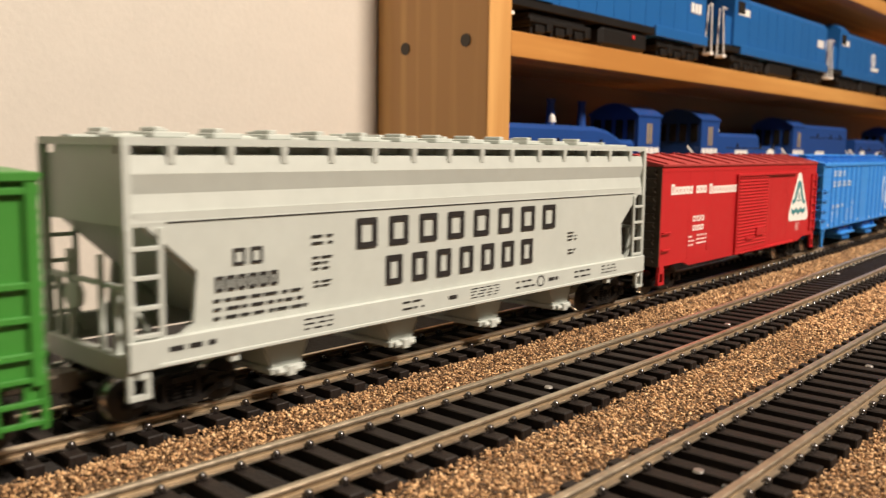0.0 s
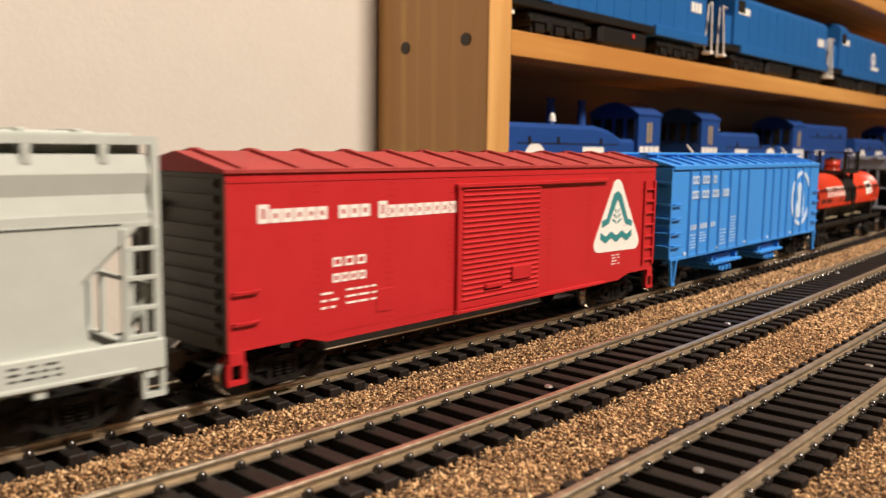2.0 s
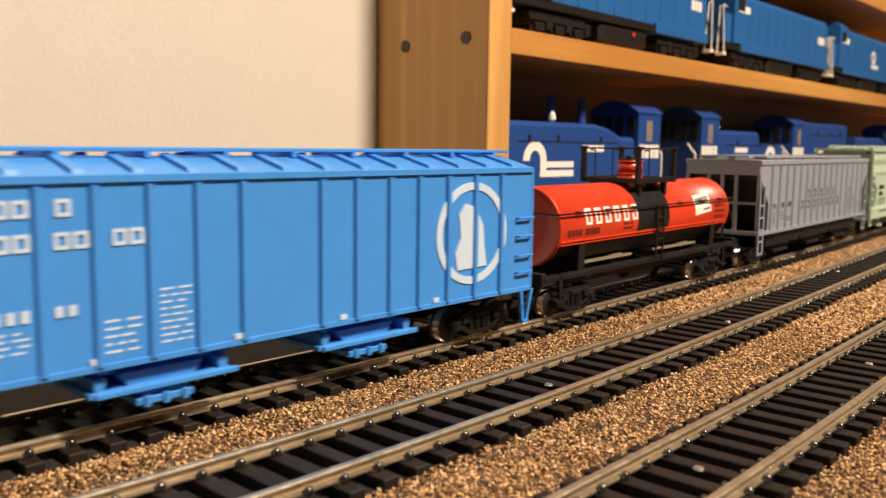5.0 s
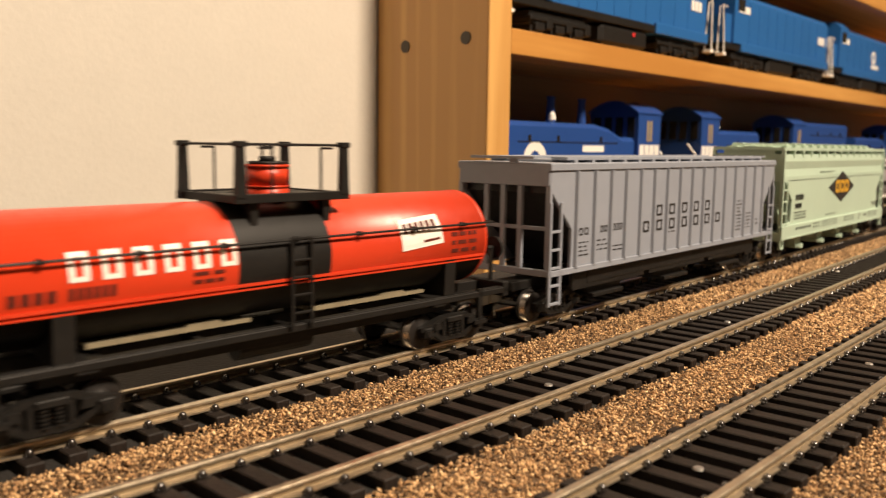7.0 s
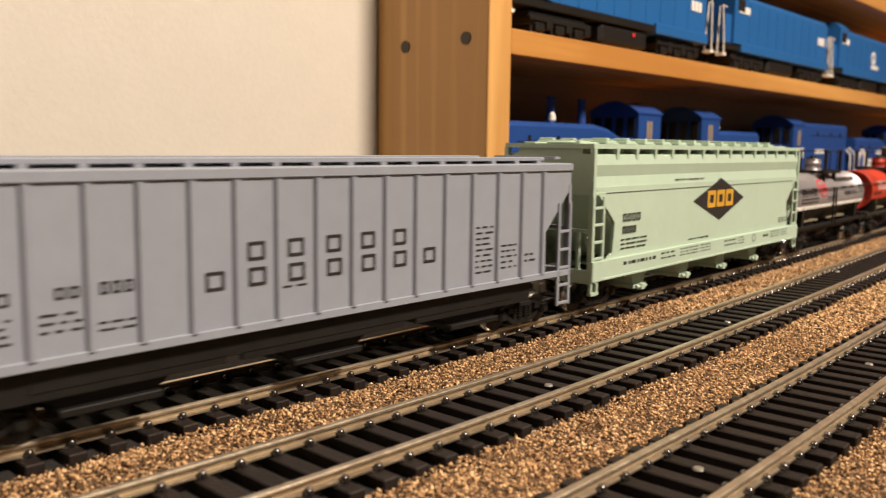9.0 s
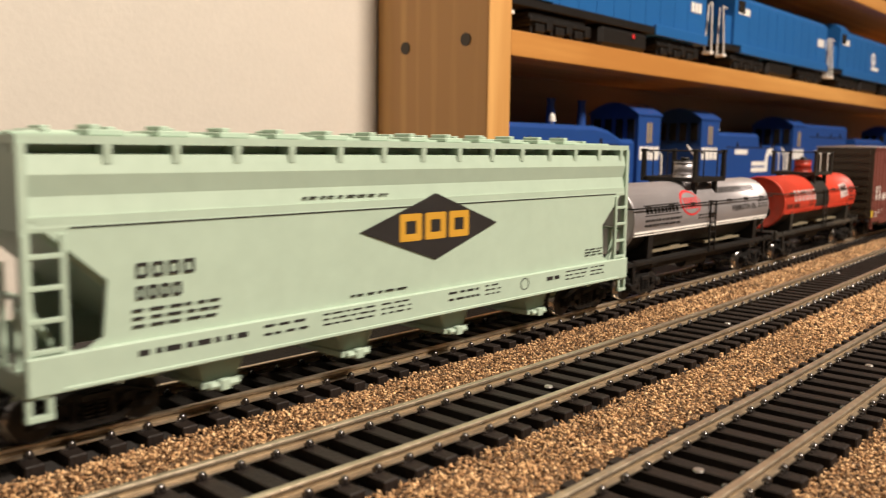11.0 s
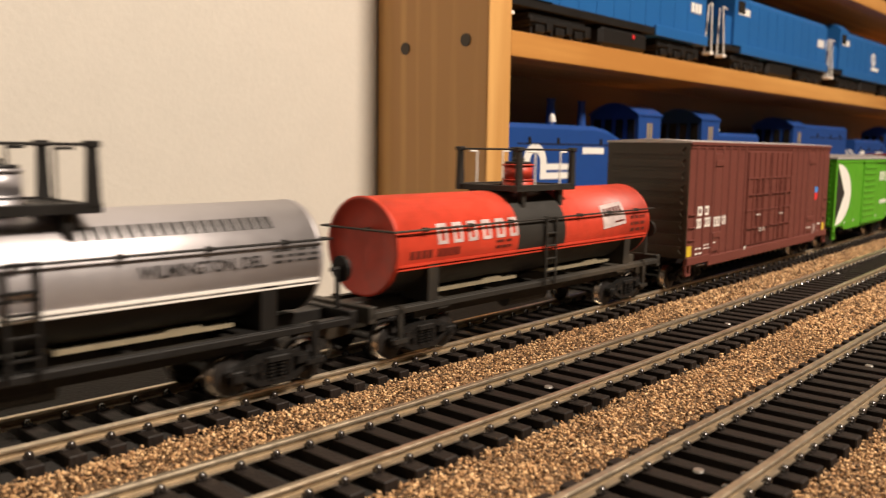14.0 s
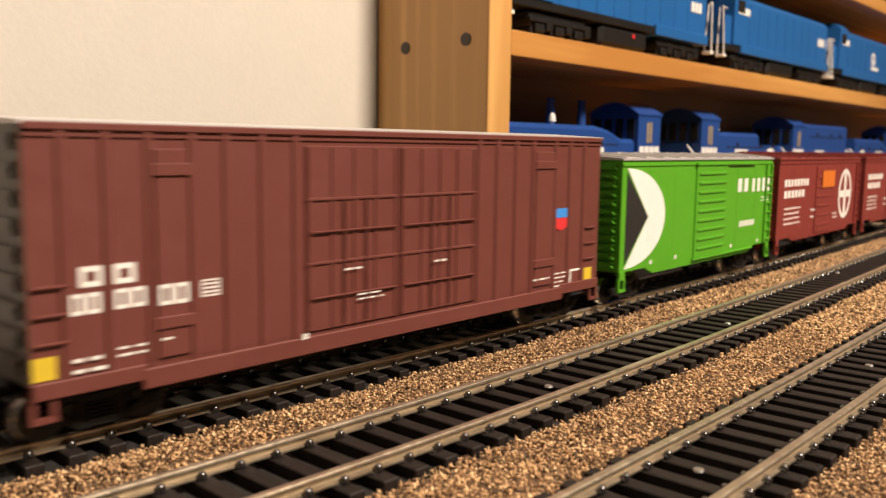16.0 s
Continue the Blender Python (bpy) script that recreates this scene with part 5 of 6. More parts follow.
    for f in bm.faces:
        f.smooth = len(f.verts) == 4
    part("dome", bm, [material, black], car)
    # handrail round the tank
    bm = bmesh.new()
    z, y = 40.0, 15.2
    for s in (-1, 1):
        rod(bm, (-h - 2, s * y, z), (h + 2, s * y, z), 0.34, 8)
        for k in range(7):
            x = -h + 10 + k * (L - 20) / 6
            rod(bm, (x, s * 13.4, z), (x, s * (y + 0.5), z), 0.62, 8)
    for e in (-1, 1):
        rod(bm, (e * (h + 2), -y - 0.4, z), (e * (h + 2), y + 0.4, z), 0.34, 8)
        rod(bm, (e * (h - 0.5), -3, z), (e * (h + 2), -3, z), 0.6, 8)
    part("handrail", bm, black, car)
    bm = bmesh.new()
    for x in (-h + 63.8, -h + 69.2):
        box(bm, x - 0.4, x + 0.4, -15.7, -15.0, 17, 40.6, 0.1)
    for q in (21.5, 26, 30.4, 34.8, 40.2):
        rod(bm, (-h + 63.8, -15.4, q), (-h + 69.2, -15.4, q), 0.36)
    part("ladder", bm, black, car)
    for x0, x1 in ((20, 57), (74, 112)):
        bm = bmesh.new()
        plate(bm, [(-h + x0, 19.6), (-h + x1, 19.6), (-h + x1, 20.5), (-h + x1 - 7, 20.5), (-h + x1 - 8, 21.3), (-h + x1 - 15, 21.3), (-h + x1 - 16, 20.7), (-h + x0, 20.7)], -8.5, 8.5)
        part("ballast_plate", bm, P_WEIGHT, car, "pale bare metal weight plate")
    # frame
    f0, f1 = -h - 9.5, h + 11.0
    bm = bmesh.new()
    for s in (-1, 1):
        box(bm, f0, f1, s * 13.4 - 0.8, s * 13.4 + 0.8, 16.4, 18.2, 0.2)
        box(bm, f0, f1, s * 12.6 - 1.2, s * 12.6 + 1.2, 18.0, 18.5, 0.1)
        box(bm, f0 + 20, f1 - 20, s * 9 - 0.5, s * 9 + 0.5, 13.2, 15.4, 0.1)
        for e in (-1, 1):
            x = e * (h - 1.5)
            plate(bm, [(x - 1, 19), (x + 1, 19), (x + 0.6, 8.6), (x - 0.6, 8.6)], s * 13.6 - 0.6, s * 13.6 + 0.6)
            box(bm, x - 2.6, x + 2.6, s * 13.6 - 0.9, s * 13.6 + 0.9, 8.0, 9.2)
    for e in (-1, 1):
        x0, x1 = sorted((f0 if e < 0 else f1, (f0 + 2.4) if e < 0 else (f1 - 2.4)))
        box(bm, x0, x1, -14.2, 14.2, 15.2, 20.0, 0.25)
        box(bm, e * (h - 18) - 2.2, e * (h - 18) + 2.2, -14, 14, 15.6, 18.6, 0.2)
    box(bm, f0, f1, -3.4, 3.4, 14.4, 19.4, 0.2)
    for k in range(5):
        x = -h + 22 + k * (L - 44) / 4
        box(bm, x - 0.8, x + 0.8, -13.4, 13.4, 16.2, 18)
    rod(bm, (-12, -6.5, 13), (8, -6.5, 13), 3.0, 14)
    part("frame", bm, black, car)
    bm = bmesh.new()
    for e in (-1, 1):
        x = e * (h - 14)
        prism(bm, [(-13.6, 18.6), (13.6, 18.6), (14.0, 29.5), (10.4, 24.2), (5.2, 20.9), (-5.2, 20.9), (-10.4, 24.2), (-14.0, 29.5)], "x", x - 2, x + 2)
    part("saddle", bm, black, car, "", "saddle")
    bm = bmesh.new()
    rod(bm, (f1 - 1.6, -8, 19.5), (f1 - 1.6, -8, 30.6), 0.7, 8)
    rod(bm, (f1 - 3.6, -8, 30.6), (f1 - 0.4, -8, 30.6), 0.7, 8)
    rod(bm, (f1 - 0.9, -8, 30.6), (f1 + 0.1, -8, 30.6), 3.6, 18)
    part("brake_wheel", bm, black, car)
    marks(car, h, r, axis)
    FIT[1] = 1.0
    wheels = []
    for e in (-1, 1):
        tr = piece("truck", TRUCK, car, shift(e * (h - 11.5)))
        for w in (-1, 1):
            wheels.append(piece("wheelset", WHEELSET, tr, Matrix.Translation((w * 10.2 * MM, 1.5 * MM, (RAIL_TOP + WHEEL) * MM))))
        piece("coupler", COUPLER, car, shift(f1 - 0.5 if e > 0 else f0 + 0.5) @ Matrix.Rotation(0 if e > 0 else math.pi, 4, "Z"))
    enlist(car, a, b, 11.5, wheels)


def on_tank(bm, x0, x1, z0, z1, r, axis, mi=0, rise=0.14):
    """A thin plate that lies on the tank's near flank."""
    n = max(2, int((z1 - z0) / 1.6) + 1)
    out, inn = [], []
    for k in range(n + 1):
        z = z0 + (z1 - z0) * k / n
        ang = math.asin(max(-1, min(1, (z - axis) / r)))
        out.append((-math.cos(ang) * (r + rise), axis + math.sin(ang) * (r + rise)))
        inn.append((-math.cos(ang) * (r - 0.3), axis + math.sin(ang) * (r - 0.3)))
    prism(bm, out + inn[::-1], "x", x0, x1, mi)


def tank_blocks(bm, x0, x1, z0, z1, n, r, axis, fill=0.66):
    w = (x1 - x0) / n
    for k in range(n):
        s = x0 + k * w + w * (1 - fill) / 2
        on_tank(bm, s, s + w * fill, z0, z1, r, axis)


def tank_frames(bm, x0, x1, z0, z1, n, r, axis, width, fill=0.72):
    """Letter-sized frames on the tank: two uprights and two crossbars each."""
    w = (x1 - x0) / n
    for k in range(n):
        p = x0 + k * w + w * (1 - fill) / 2
        q = p + w * fill
        on_tank(bm, p, p + width, z0, z1, r, axis)
        on_tank(bm, q - width, q, z0, z1, r, axis)
        on_tank(bm, p + width, q - width, z0, z0 + width * 0.9, r, axis)
        on_tank(bm, p + width, q - width, z1 - width * 0.9, z1, r, axis)


def slanted_on_tank(bm, x0, x1, z0, z1, slope, r, axis, rise):
    """A tilted rectangle that lies on the tank's near flank. slope: rise of its long edges along the tank."""
    nx, nz = 8, 6
    grid = []
    for i in range(nx + 1):
        for j in range(nz + 1):
            u, v = i / nx - 0.5, j / nz - 0.5
            x = (x0 + x1) / 2 + u * (x1 - x0) - v * (z1 - z0) * slope
            ang = (((z0 + z1) / 2 - axis) + v * (z1 - z0) + u * (x1 - x0) * slope) / r
            grid.append([bm.verts.new((x, -math.cos(ang) * (r + k), axis + math.sin(ang) * (r + k))) for k in (-0.1, rise)])
    for i in range(nx):
        for j in range(nz):
            a, b = i * (nz + 1) + j, (i + 1) * (nz + 1) + j
            for k in (0, 1):
                bm.faces.new((grid[a][k], grid[b][k], grid[b + 1][k], grid[a + 1][k]))
    edge = [i * (nz + 1) for i in range(nx + 1)] + [nx * (nz + 1) + j for j in range(1, nz + 1)]
    edge += [i * (nz + 1) + nz for i in range(nx - 1, -1, -1)] + [j for j in range(nz - 1, 0, -1)]
    for a, b in zip(edge, edge[1:] + edge[:1]):
        bm.faces.new((grid[a][0], grid[b][0], grid[b][1], grid[a][1]))
    bmesh.ops.recalc_face_normals(bm, faces=bm.faces)


def words_on_tank(text, name, material, parent, x0, x1, z0, z1, r, axis):
    """Printed words laid round the tank's near flank."""
    curve = bpy.data.curves.new(name, "FONT")
    curve.body, curve.resolution_u, curve.offset = text, 3, 0.022
    tmp = bpy.data.objects.new(name, curve)
    me = bpy.data.meshes.new_from_object(tmp)
    bpy.data.objects.remove(tmp)
    bpy.data.curves.remove(curve)
    xs, ys = [v.co.x for v in me.vertices], [v.co.y for v in me.vertices]
    for v in me.vertices:
        x = x0 + (v.co.x - min(xs)) / (max(xs) - min(xs)) * (x1 - x0)
        ang = (z0 + (v.co.y - min(ys)) / (max(ys) - min(ys)) * (z1 - z0) - axis) / r
        v.co = Vector((x * FIT[0], -math.cos(ang) * (r + 0.14) * FIT[1], (axis + math.sin(ang) * (r + 0.14)) * FIT[2])) * MM
    me.materials.clear()
    me.materials.append(material)
    ob = new(name, me)
    ob.parent, ob["label"] = parent, "bold black printed words"


def tank_rows(bm, x0, x1, z0, z1, n, seed, r, axis):
    rng = random.Random(seed)
    hh = (z1 - z0) / n
    for k in range(n):
        x = x0
        while x < x1 - 0.8:
            w = min(rng.uniform(1.4, 3.6), x1 - x)
            on_tank(bm, x, x + w, z0 + k * hh + hh * 0.28, z0 + k * hh + hh * 0.74, r, axis)
            x += w + rng.uniform(0.5, 1.3)


def marks_orange(car, h, r, axis, white=P_WHITE):
    print_on(car, "lettering", white, lambda bm: tank_frames(bm, -h + 13.8, -h + 51.4, 35.2, 41.2, 6, r, axis, 1.15, 0.62), "white letter-sized frames")
    print_on(car, "placard", white, lambda bm: slanted_on_tank(bm, -h + 98.2, -h + 113.2, 34.4, 43.4, 0.09, r, axis, 0.2), "white tilted paper placard")

    def ink(bm):
        for k in range(6):
            slanted_on_tank(bm, -h + 99.3 + k * 2.1, -h + 100.6 + k * 2.1, 39.0 + 0.09 * (k * 2.1 - 6), 42.0 + 0.09 * (k * 2.1 - 6), 0.09, r + 0.2, axis, 0.08)
        slanted_on_tank(bm, -h + 106.2, -h + 112.4, 36.0, 36.7, 0.09, r + 0.2, axis, 0.08)
        tank_blocks(bm, -h + 4, -h + 13, 31.6, 34.0, 4, r, axis)
        tank_blocks(bm, -h + 14.6, -h + 24, 31.6, 34.0, 6, r, axis)
        tank_rows(bm, -h + 40, -h + 47, 31.4, 35.0, 2, 4, r, axis)
        tank_rows(bm, -h + 117, -h + 127, 31, 38.4, 3, 5, r, axis)
    print_on(car, "lettering", paint("print_dark_red", (0.10, 0.015, 0.01)), ink)


def marks_faded(car, h, r, axis):
    marks_orange(car, h, r, axis, P_FADED)


def marks_silver(car, h, r, axis):
    def emblem(bm):
        c = -h + 47.6
        n = 24
        for k in range(n):
            x0, x1 = c - 8.8 + 17.6 * k / n, c - 8.8 + 17.6 * (k + 1) / n
            q = math.sqrt(max(0.0, 1 - (((x0 + x1) / 2 - c) / 8.8) ** 2)) * 5.4
            if q > 0.5:
                on_tank(bm, x0, x1, 40.2 - q, 40.2 + q, r, axis)
    em = print_on(car, "emblem", P_SCARLET, emblem, "red oval emblem")

    def field(bm):
        c = -h + 47.6
        for k in range(24):
            x0, x1 = c - 7.9 + 15.8 * k / 24, c - 7.9 + 15.8 * (k + 1) / 24
            q = math.sqrt(max(0.0, 1 - (((x0 + x1) / 2 - c) / 7.9) ** 2)) * 4.5
            if q > 0.5:
                on_tank(bm, x0, x1, 40.2 - q, 40.2 + q, r + 0.12, axis)
    print_on(car, "emblem_field", P_SILVER, field, "silver oval field", em)

    def ringed(bm):
        c = -h + 47.6
        tank_blocks(bm, c - 6.4, c + 6.4, 37.8, 42.6, 6, r + 0.24, axis, 0.5)
    print_on(car, "emblem_bar", P_SCARLET, ringed, "red letter-sized bars", em)

    def ink(bm):
        tank_blocks(bm, -h + 76, -h + 121, 43.4, 46.0, 20, r, axis, 0.66)
        tank_blocks(bm, -h + 8.5, -h + 36, 37.4, 39.8, 9, r, axis, 0.66)
        on_tank(bm, -h + 8, -h + 37, 40.4, 40.9, r, axis)
        on_tank(bm, -h + 8, -h + 37, 36.4, 36.8, r, axis)
        tank_rows(bm, -h + 8, -h + 38, 31.6, 35.6, 2, 7, r, axis)
        tank_rows(bm, -h + 54, -h + 70, 32.4, 35.2, 2, 8, r, axis)
        tank_rows(bm, -h + 119, -h + 131, 34.6, 38.8, 3, 9, r, axis)
    print_on(car, "lettering", P_INK, ink, "black letter-sized bars")
    words_on_tank("WILMINGTON, DEL.", "lettering", P_INK, car, -h + 88, -h + 117, 34.0, 37.4, r, axis)


# ---- the cars in their order ----
green_ribbed_car(-106, 60.5)
centre_flow(74.3, 265.6, P_GREY, "pale grey model covered hopper with bold black lettering", marks_grey)
red_boxcar(280, 458)
blue_hopper(471, 643)
tank_car(665.2, 796.5, P_ORANGE, "orange-red model tank car with black band and dome platform", (50.6, 75.6), P_BLACK, marks_orange, P_ORANGE, P_BLACK)
grey_hopper(820.1, 1007)
centre_flow(1019, 1216, P_MINT, "mint green model covered hopper with black diamond emblem", marks_mint, 15.9, 15.2)
tank_car(1230.7, 1362.7, P_SILVER, "silver model tank car with red oval emblem and dome platform", None, P_BLACK, marks_silver, P_WHITE, P_BLACK)
tank_car(1386.7, 1517, P_ORANGE_W, "weathered orange-red model tank car with rusty grey trucks", (50.6, 75.6), P_BLACK2, marks_faded, P_ORANGE_W, P_WHITE)
brown_boxcar(1539.8, 1717)
green_boxcar(1731.8, 1871.8)
oxide_boxcar(1881.6, 2024.7, True)
oxide_boxcar(2038, 2182, False)


# ---- engines on the shelves ----
FIT[2] = 0.945


def switcher(u, flip, label, stacks=((-116, 1.0), (-80, 1.0)), bell=-124.0, hood=((-178, 58.2), (-82, 58.2), (-65, 55.6), (-48, 49.7), (-31.9, 49.7)), emblem=True):
    """A small engine: long hood, arched cab, thin stacks, dark trucks. u: where its cab's outer end stands on the shelf.
    hood: the line of its top, from its far end to the cab."""
    eng = thing("model_engine", label, "model locomotive", "engines on the lower shelf")
    eng.matrix_basis = CASE @ Matrix.Translation((u * MM, 29 * MM, SHELF_LOW * MM)) @ Matrix.Rotation(math.pi if flip else 0, 4, "Z")
    g = -1 if flip else 1  # the near side lies at negative y, or at positive y for an engine turned about

    def bx(bm, x0, x1, y0, y1, z0, z1, bevel=0.0):
        box(bm, x0, x1, *sorted((g * y0, g * y1)), z0, z1, bevel)

    far, top = hood[0][0], max(z for _, z in hood)
    bm = bmesh.new()
    rings = []
    for x, z in hood:
        rings.append([bm.verts.new((x, y * g, q)) for y, q in ((-11.5, 14), (-11.5, z - 3), (-9.3, z), (18, z), (20.5, z - 3), (20.5, 14))])
    for p, q in zip(rings, rings[1:]):
        for k in range(6):
            bm.faces.new((p[k], q[k], q[(k + 1) % 6], p[(k + 1) % 6]))
    bm.faces.new(rings[-1])
    bm.faces.new(rings[0])
    bmesh.ops.recalc_face_normals(bm, faces=bm.faces)
    body = part("hood", bm, L_BLUE, eng)
    bm = bmesh.new()
    bx(bm, far + 10, -54, -11.75, -11.4, top - 13.2, top - 12.5)
    for x in (far + 22, far + 52, -76):
        bx(bm, x - 1.4, x + 1.4, -11.9, -11.4, top - 12.6, top - 8.6)
    part("hood_latch", bm, L_GLASS, body, "dark seam and latches")
    bm = bmesh.new()
    arch = [(-14.5 + 40 * k / 12, 63.5 + 13 * math.sin(math.pi * (k / 12 * 0.84 + 0.08)) ** 0.8) for k in range(13)]
    prism(bm, [(-14.5 * g, 14)] + [(y * g, z) for y, z in arch] + [(25.5 * g, 14)], "x", -32, 0)
    cab = part("cab", bm, L_BLUE, eng)
    bm = bmesh.new()
    rim = [((y - 5.5) * 1.035 + 5.5, z + 0.9) for y, z in arch]
    prism(bm, [(y * g, z) for y, z in rim] + [(y * g, z - 1.0) for y, z in reversed(rim)], "x", -34, 2)
    part("cab_roof", bm, L_BLUE, cab)
    for sy in (-14.6, 25.6):
        bm = bmesh.new()
        bx(bm, -20, -12.5, sy - 0.2, sy + 0.2, 47, 62.5, 0.1)
        win = part("window", bm, L_TAN, cab, "warm-lit cab window")
        bm = bmesh.new()
        bx(bm, -16.6, -15.9, sy - 0.35, sy + 0.35, 47, 62.5)
        part("mullion", bm, L_BLUE, win)
    for x in (-32.2, 0.2):
        for y in (-8.5, 1, 10, 19):
            bm = bmesh.new()
            bx(bm, x - 0.25, x + 0.25, y - 3.0, y + 3.0, 50, 65, 0.1)
            part("window", bm, L_GLASS, cab)
    for x, k in stacks:
        bm = bmesh.new()
        rod(bm, (x, 2 * g, top - 1), (x, 2 * g, top + 16.5 * k), 3.3, 14, r2=2.3)
        rod(bm, (x, 2 * g, top + 16 * k), (x, 2 * g, top + 18 * k), 2.9, 14)
        part("chimney", bm, L_BLUE, eng)
    if bell:
        bm = bmesh.new()
        rod(bm, (bell, -5 * g, top - 0.4), (bell, -5 * g, top + 2.2), 0.9, 8)
        rod(bm, (bell, -5 * g, top + 2.0), (bell, -5 * g, top + 5.4), 2.5, 12, r2=2.0)
        rod(bm, (bell, -5 * g, top + 5.3), (bell, -5 * g, top + 7.4), 2.0, 12, r2=0.8)
        part("bell", bm, P_WHITE, eng, "pale bell")
    bm = bmesh.new()
    bx(bm, -184, 8, -15, 26, 10, 14.2, 0.4)
    part("frame", bm, L_BLUE, eng)
    for x in (-148, -25):
        bm = bmesh.new()
        bx(bm, x - 20, x + 20, -11, 22, 3, 10, 0.6)
        for w in (-13, 13):
            rod(bm, (x + w, -9 * g, 6.5), (x + w, 20 * g, 6.5), 6.4, 18)
        part("truck", bm, P_BLACK, eng)
    for x in (-181, 6):
        bm = bmesh.new()
        rod(bm, (x, -13 * g, 14), (x, -13 * g, 38), 0.8)
        rod(bm, (x, -13 * g, 37.6), (x, -6 * g, 46), 0.8)
        part("handrail", bm, P_WHITE, eng, "white end handrail")
        bm = bmesh.new()
        rod(bm, (x, 24 * g, 14), (x, 24 * g, 38), 0.8)
        part("handrail", bm, P_WHITE, eng, "white end handrail")

    def white(bm):
        q0, q1 = sorted((g * -11.65, g * -11.4))
        if emblem:
            cx, cz = -150.0, 33.0
            o, i = oval(cx, cz, 12, 12.5, 16, 0, 180), oval(cx, cz, 5.6, 6.6, 16, 0, 180)
            for k in range(16):
                plate(bm, [o[k], o[k + 1], i[k + 1], i[k]], q0, q1)
            box(bm, cx + 5.6, cx + 12, q0, q1, 22.4, 33.05)
            box(bm, cx + 11.9, cx + 42, q0, q1, 28.4, 32.4)
            box(bm, cx + 11.9, cx + 42, q0, q1, 22.4, 26.6)
        box(bm, -98, -72, q0, q1, 39, 43.4)
        q0, q1 = sorted((g * -14.7, g * -14.4))
        for k in range(4):
            box(bm, -29.5 + k * 7.2, -23.4 + k * 7.2, q0, q1, 34.5, 44.5)
    print_on(eng, "lettering", P_WHITE, white, "white emblem and number bars")
    return eng


switcher(573, False, "deep blue model switching engine with white emblem on shelf")
switcher(640, True, "deep blue model switching engine, cab foremost, on shelf", stacks=((-38, 0.75),), bell=-48.0, hood=((-178, 47), (-123, 47), (-121, 58.2), (-31.9, 58.2)))
switcher(836, True, "deep blue model engine with tall hood on shelf", stacks=(), bell=0.0, hood=((-168, 71), (-31.9, 71)), emblem=False)
switcher(1215, False, "deep blue model engine near the shelf's far end", stacks=(), bell=0.0)


FIT[2] = 0.92


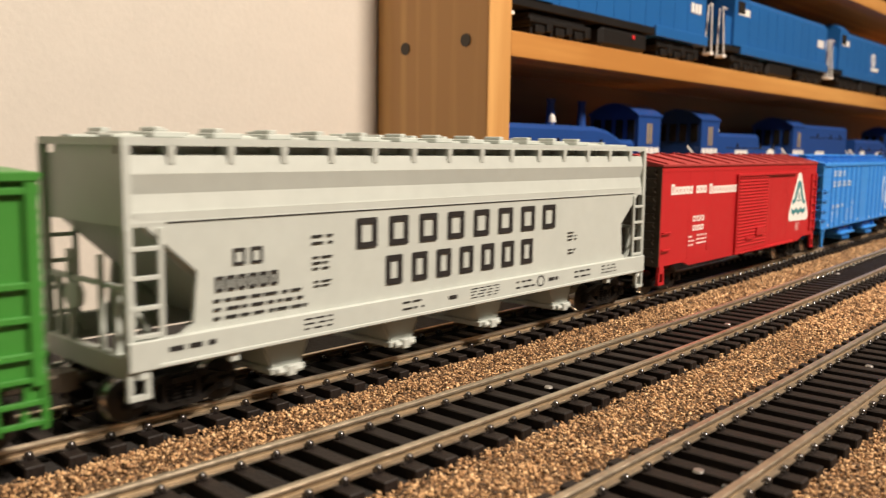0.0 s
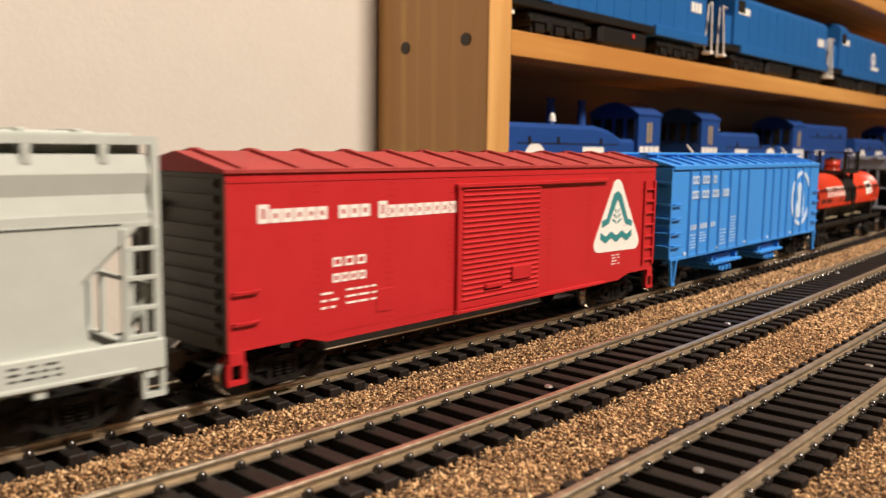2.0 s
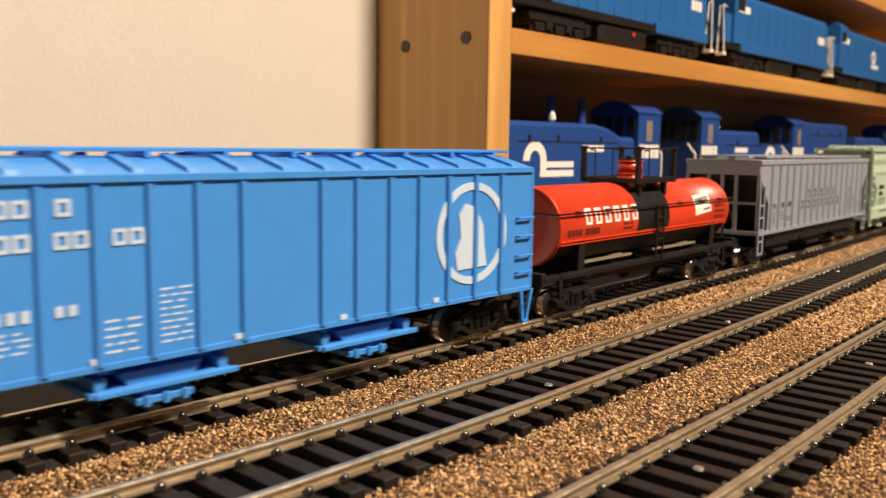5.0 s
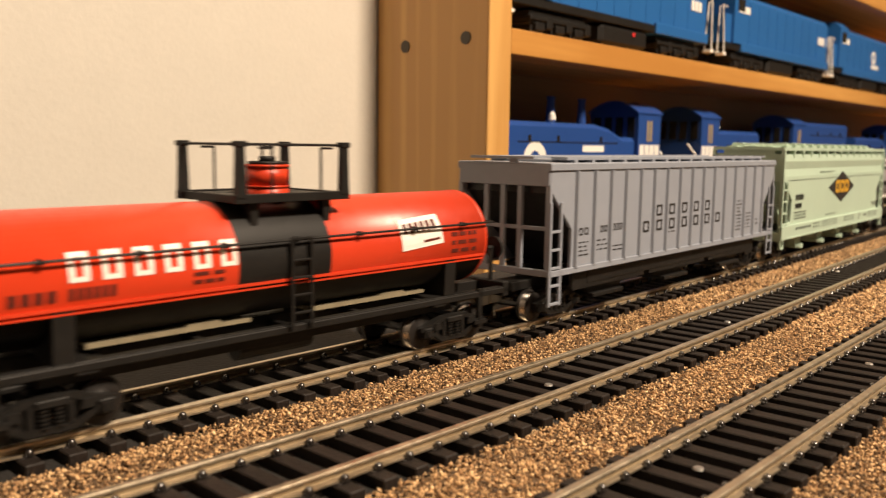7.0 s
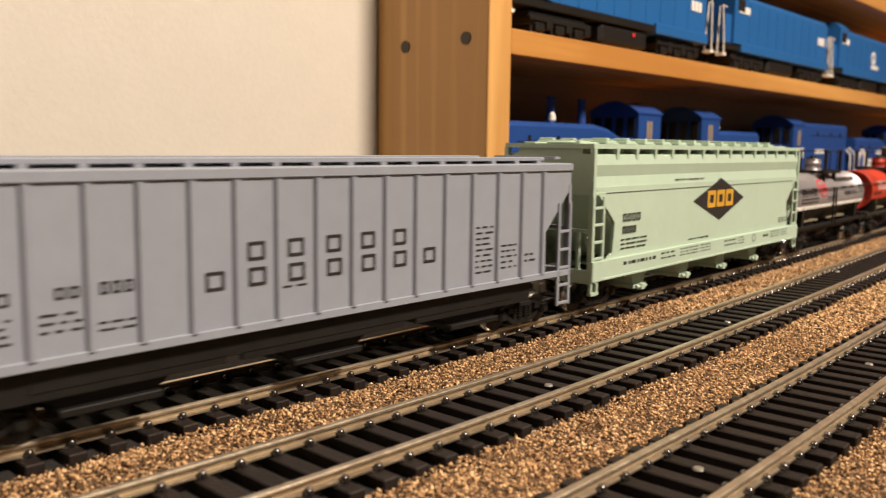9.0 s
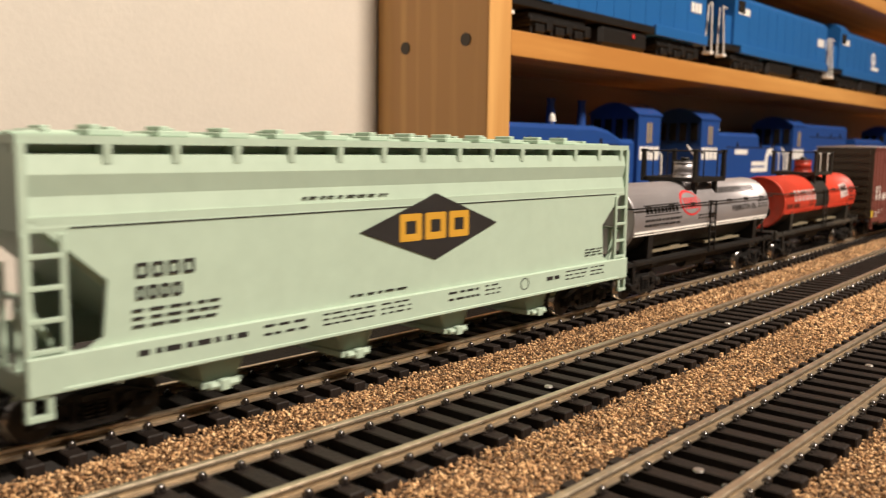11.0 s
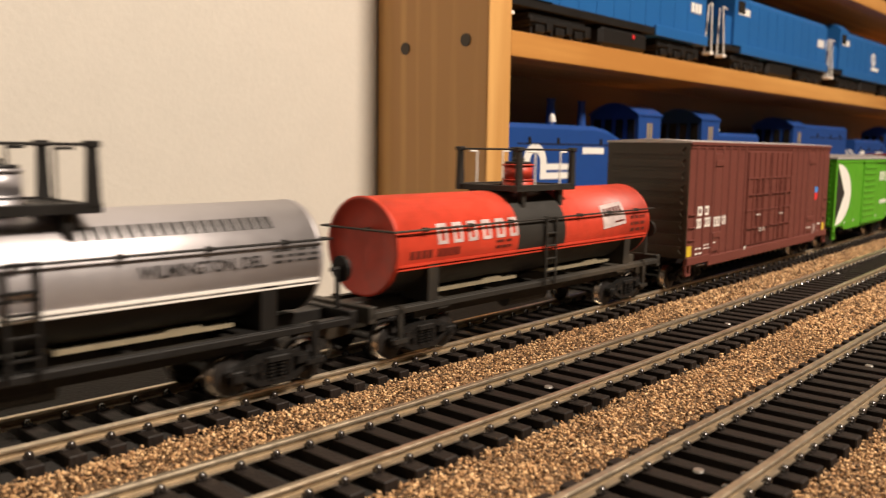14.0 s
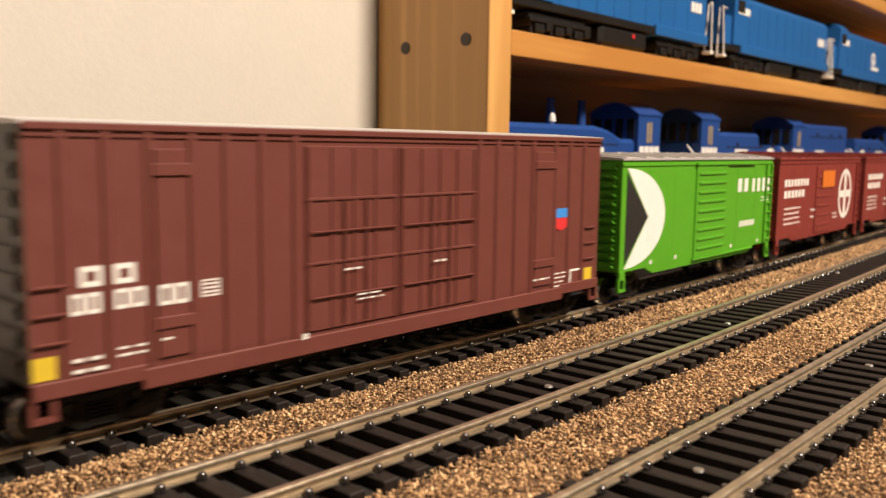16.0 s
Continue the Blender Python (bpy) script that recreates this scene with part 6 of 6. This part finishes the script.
def road_engine(u0, u1, label, step):
    """A long hooded engine on the middle shelf, dark trucks and tank below a sky blue body."""
    L = u1 - u0
    eng = thing("model_engine", label, "model locomotive", "engines on the middle shelf")
    eng.matrix_basis = CASE @ Matrix.Translation((u0 * MM, 29 * MM, SHELF_TOP * MM))
    bm = bmesh.new()
    prism(bm, [(-12.5, 25), (-12.5, 66), (-9, 70.5), (9, 70.5), (12.5, 66), (12.5, 25)], "x", 40, L - 8)
    part("hood", bm, L_BLUE2, eng)
    bm = bmesh.new()
    box(bm, -0.8, 0.8, -12.75, 12.75, 26, 64)
    batten = mesh_of("batten", bm, L_BLUE2)
    for k in range(9):
        piece("batten", batten, eng, shift(49 + k * (L - 66) / 9))
    bm = bmesh.new()
    prism(bm, [(-14.5, 25.4), (-14.5, 70), (-8, 76), (8, 76), (14.5, 70), (14.5, 25.4)], "x", 14, 40)
    prism(bm, [(-12, 25), (-12, 50), (12, 50), (12, 25)], "x", 2, 14.2)
    cab = part("cab", bm, L_BLUE2, eng)
    bm = bmesh.new()
    box(bm, 20, 34, -14.8, -14.3, 54, 65, 0.1)
    part("window", bm, L_GLASS, cab)
    bm = bmesh.new()
    box(bm, 0, L, -13.5, 13.5, 19.5, 25.2, 0.4)
    part("frame", bm, P_BLACK, eng, "black frame")
    bm = bmesh.new()
    box(bm, step, L - 8, -15, 15, 18.8, 27, 0.4)
    part("skirt", bm, L_BLUE2, eng)
    bm = bmesh.new()
    box(bm, L * 0.38, L * 0.62, -12.5, 12.5, 4, 19.4, 3.0)
    part("fuel_tank", bm, P_BLACK, eng, "black fuel tank")
    for x in (L * 0.2, L * 0.8):
        bm = bmesh.new()
        box(bm, x - 30, x + 30, -10.5, 10.5, 9, 18.5, 1.0)
        for k in (-21, 0, 21):
            rod(bm, (x + k, -9.4, 7), (x + k, 9.4, 7), 6.9, 20)
            box(bm, x + k - 4.5, x + k + 4.5, -12.6, 12.6, 5, 10.5, 0.8)
            box(bm, x + k + 7, x + k + 13, -12.4, 12.4, 7, 15, 0.6)
        box(bm, x - 31, x + 31, -12.2, 12.2, 11.5, 14.5, 0.5)
        part("truck", bm, P_BLACK, eng, "black six-wheeled truck")
    for e, x in ((-1, -1.5), (1, L + 1.5)):
        bm = bmesh.new()
        box(bm, x - 3, x + 3, -14.6, -7.4, 13, 15.2, 0.2)
        step_plate = part("step", bm, P_WHITE, eng, "white end step")
        for y in (-13, -8.5):
            bm = bmesh.new()
            rod(bm, (x - (y + 10.7) * 0.7, y, 15), (x + e * 1.5 + (y + 10.7) * 0.9, y, 56), 0.6, 8)
            if y < -10:
                rod(bm, (x + e * 1.5 - 2, -13, 56), (x - e * 4, -13, 55), 0.55, 8)
            part("handrail", bm, P_WHITE, step_plate, "white end handrail")

    def white(bm):
        box(bm, 22, 44, -14.75, -14.3, 53, 59)
        for k in range(3):
            box(bm, L - 34 + k * 6, L - 29.6 + k * 6, -13.2, -12.4, 44, 52)
        if u0 > 900:
            ring(bm, 138, 46, 7, 8, 3.0, -13.2, -12.4, 20)
            box(bm, 132, 158, -13.2, -12.4, 33, 37)
    print_on(eng, "lettering", P_WHITE, white, "white emblem and letter-sized bars")
    if u0 < 500:
        bm = bmesh.new()
        rod(bm, (138, -13.2, 14.5), (138, -12.2, 14.5), 1.6, 10)
        part("fuel_cap", bm, P_SCARLET, eng, "small red cap")
    return eng


road_engine(394, 650, "sky blue model road engine with black trucks on shelf", 166)
road_engine(676, 926, "sky blue model road engine with white number bars on shelf", 30)
road_engine(938, 1198, "sky blue model road engine near the shelf's far end", 30)


def motions():
    """The train rolls along the far track; each car turns with the track, and its wheels roll."""
    steps = [i / 5 for i in range(0, 81)]
    fine = [2 * i / FPS for i in range(0, 196)] + [i / FPS for i in range(392, 481)]
    for car, mid, reach, wheels in CARS:
        rows = []
        for t in steps:
            x = mid - run(t)
            xa, xb = x - reach, x + reach
            ya, yb = line_y(1, xa) - 1.5, line_y(1, xb) - 1.5
            rows.append((t, Matrix.Translation((x * MM, (ya + yb) / 2 * MM, 0)) @ Matrix.Rotation(math.atan2(yb - ya, xb - xa), 4, "Z")))
        walk(car, rows)
        for wheel in wheels:
            at = wheel.matrix_basis.translation.copy()
            walk(wheel, [(t, Matrix.Translation(at) @ Matrix.Rotation(-run(t) / WHEEL, 4, "Y")) for t in fine])


motions()
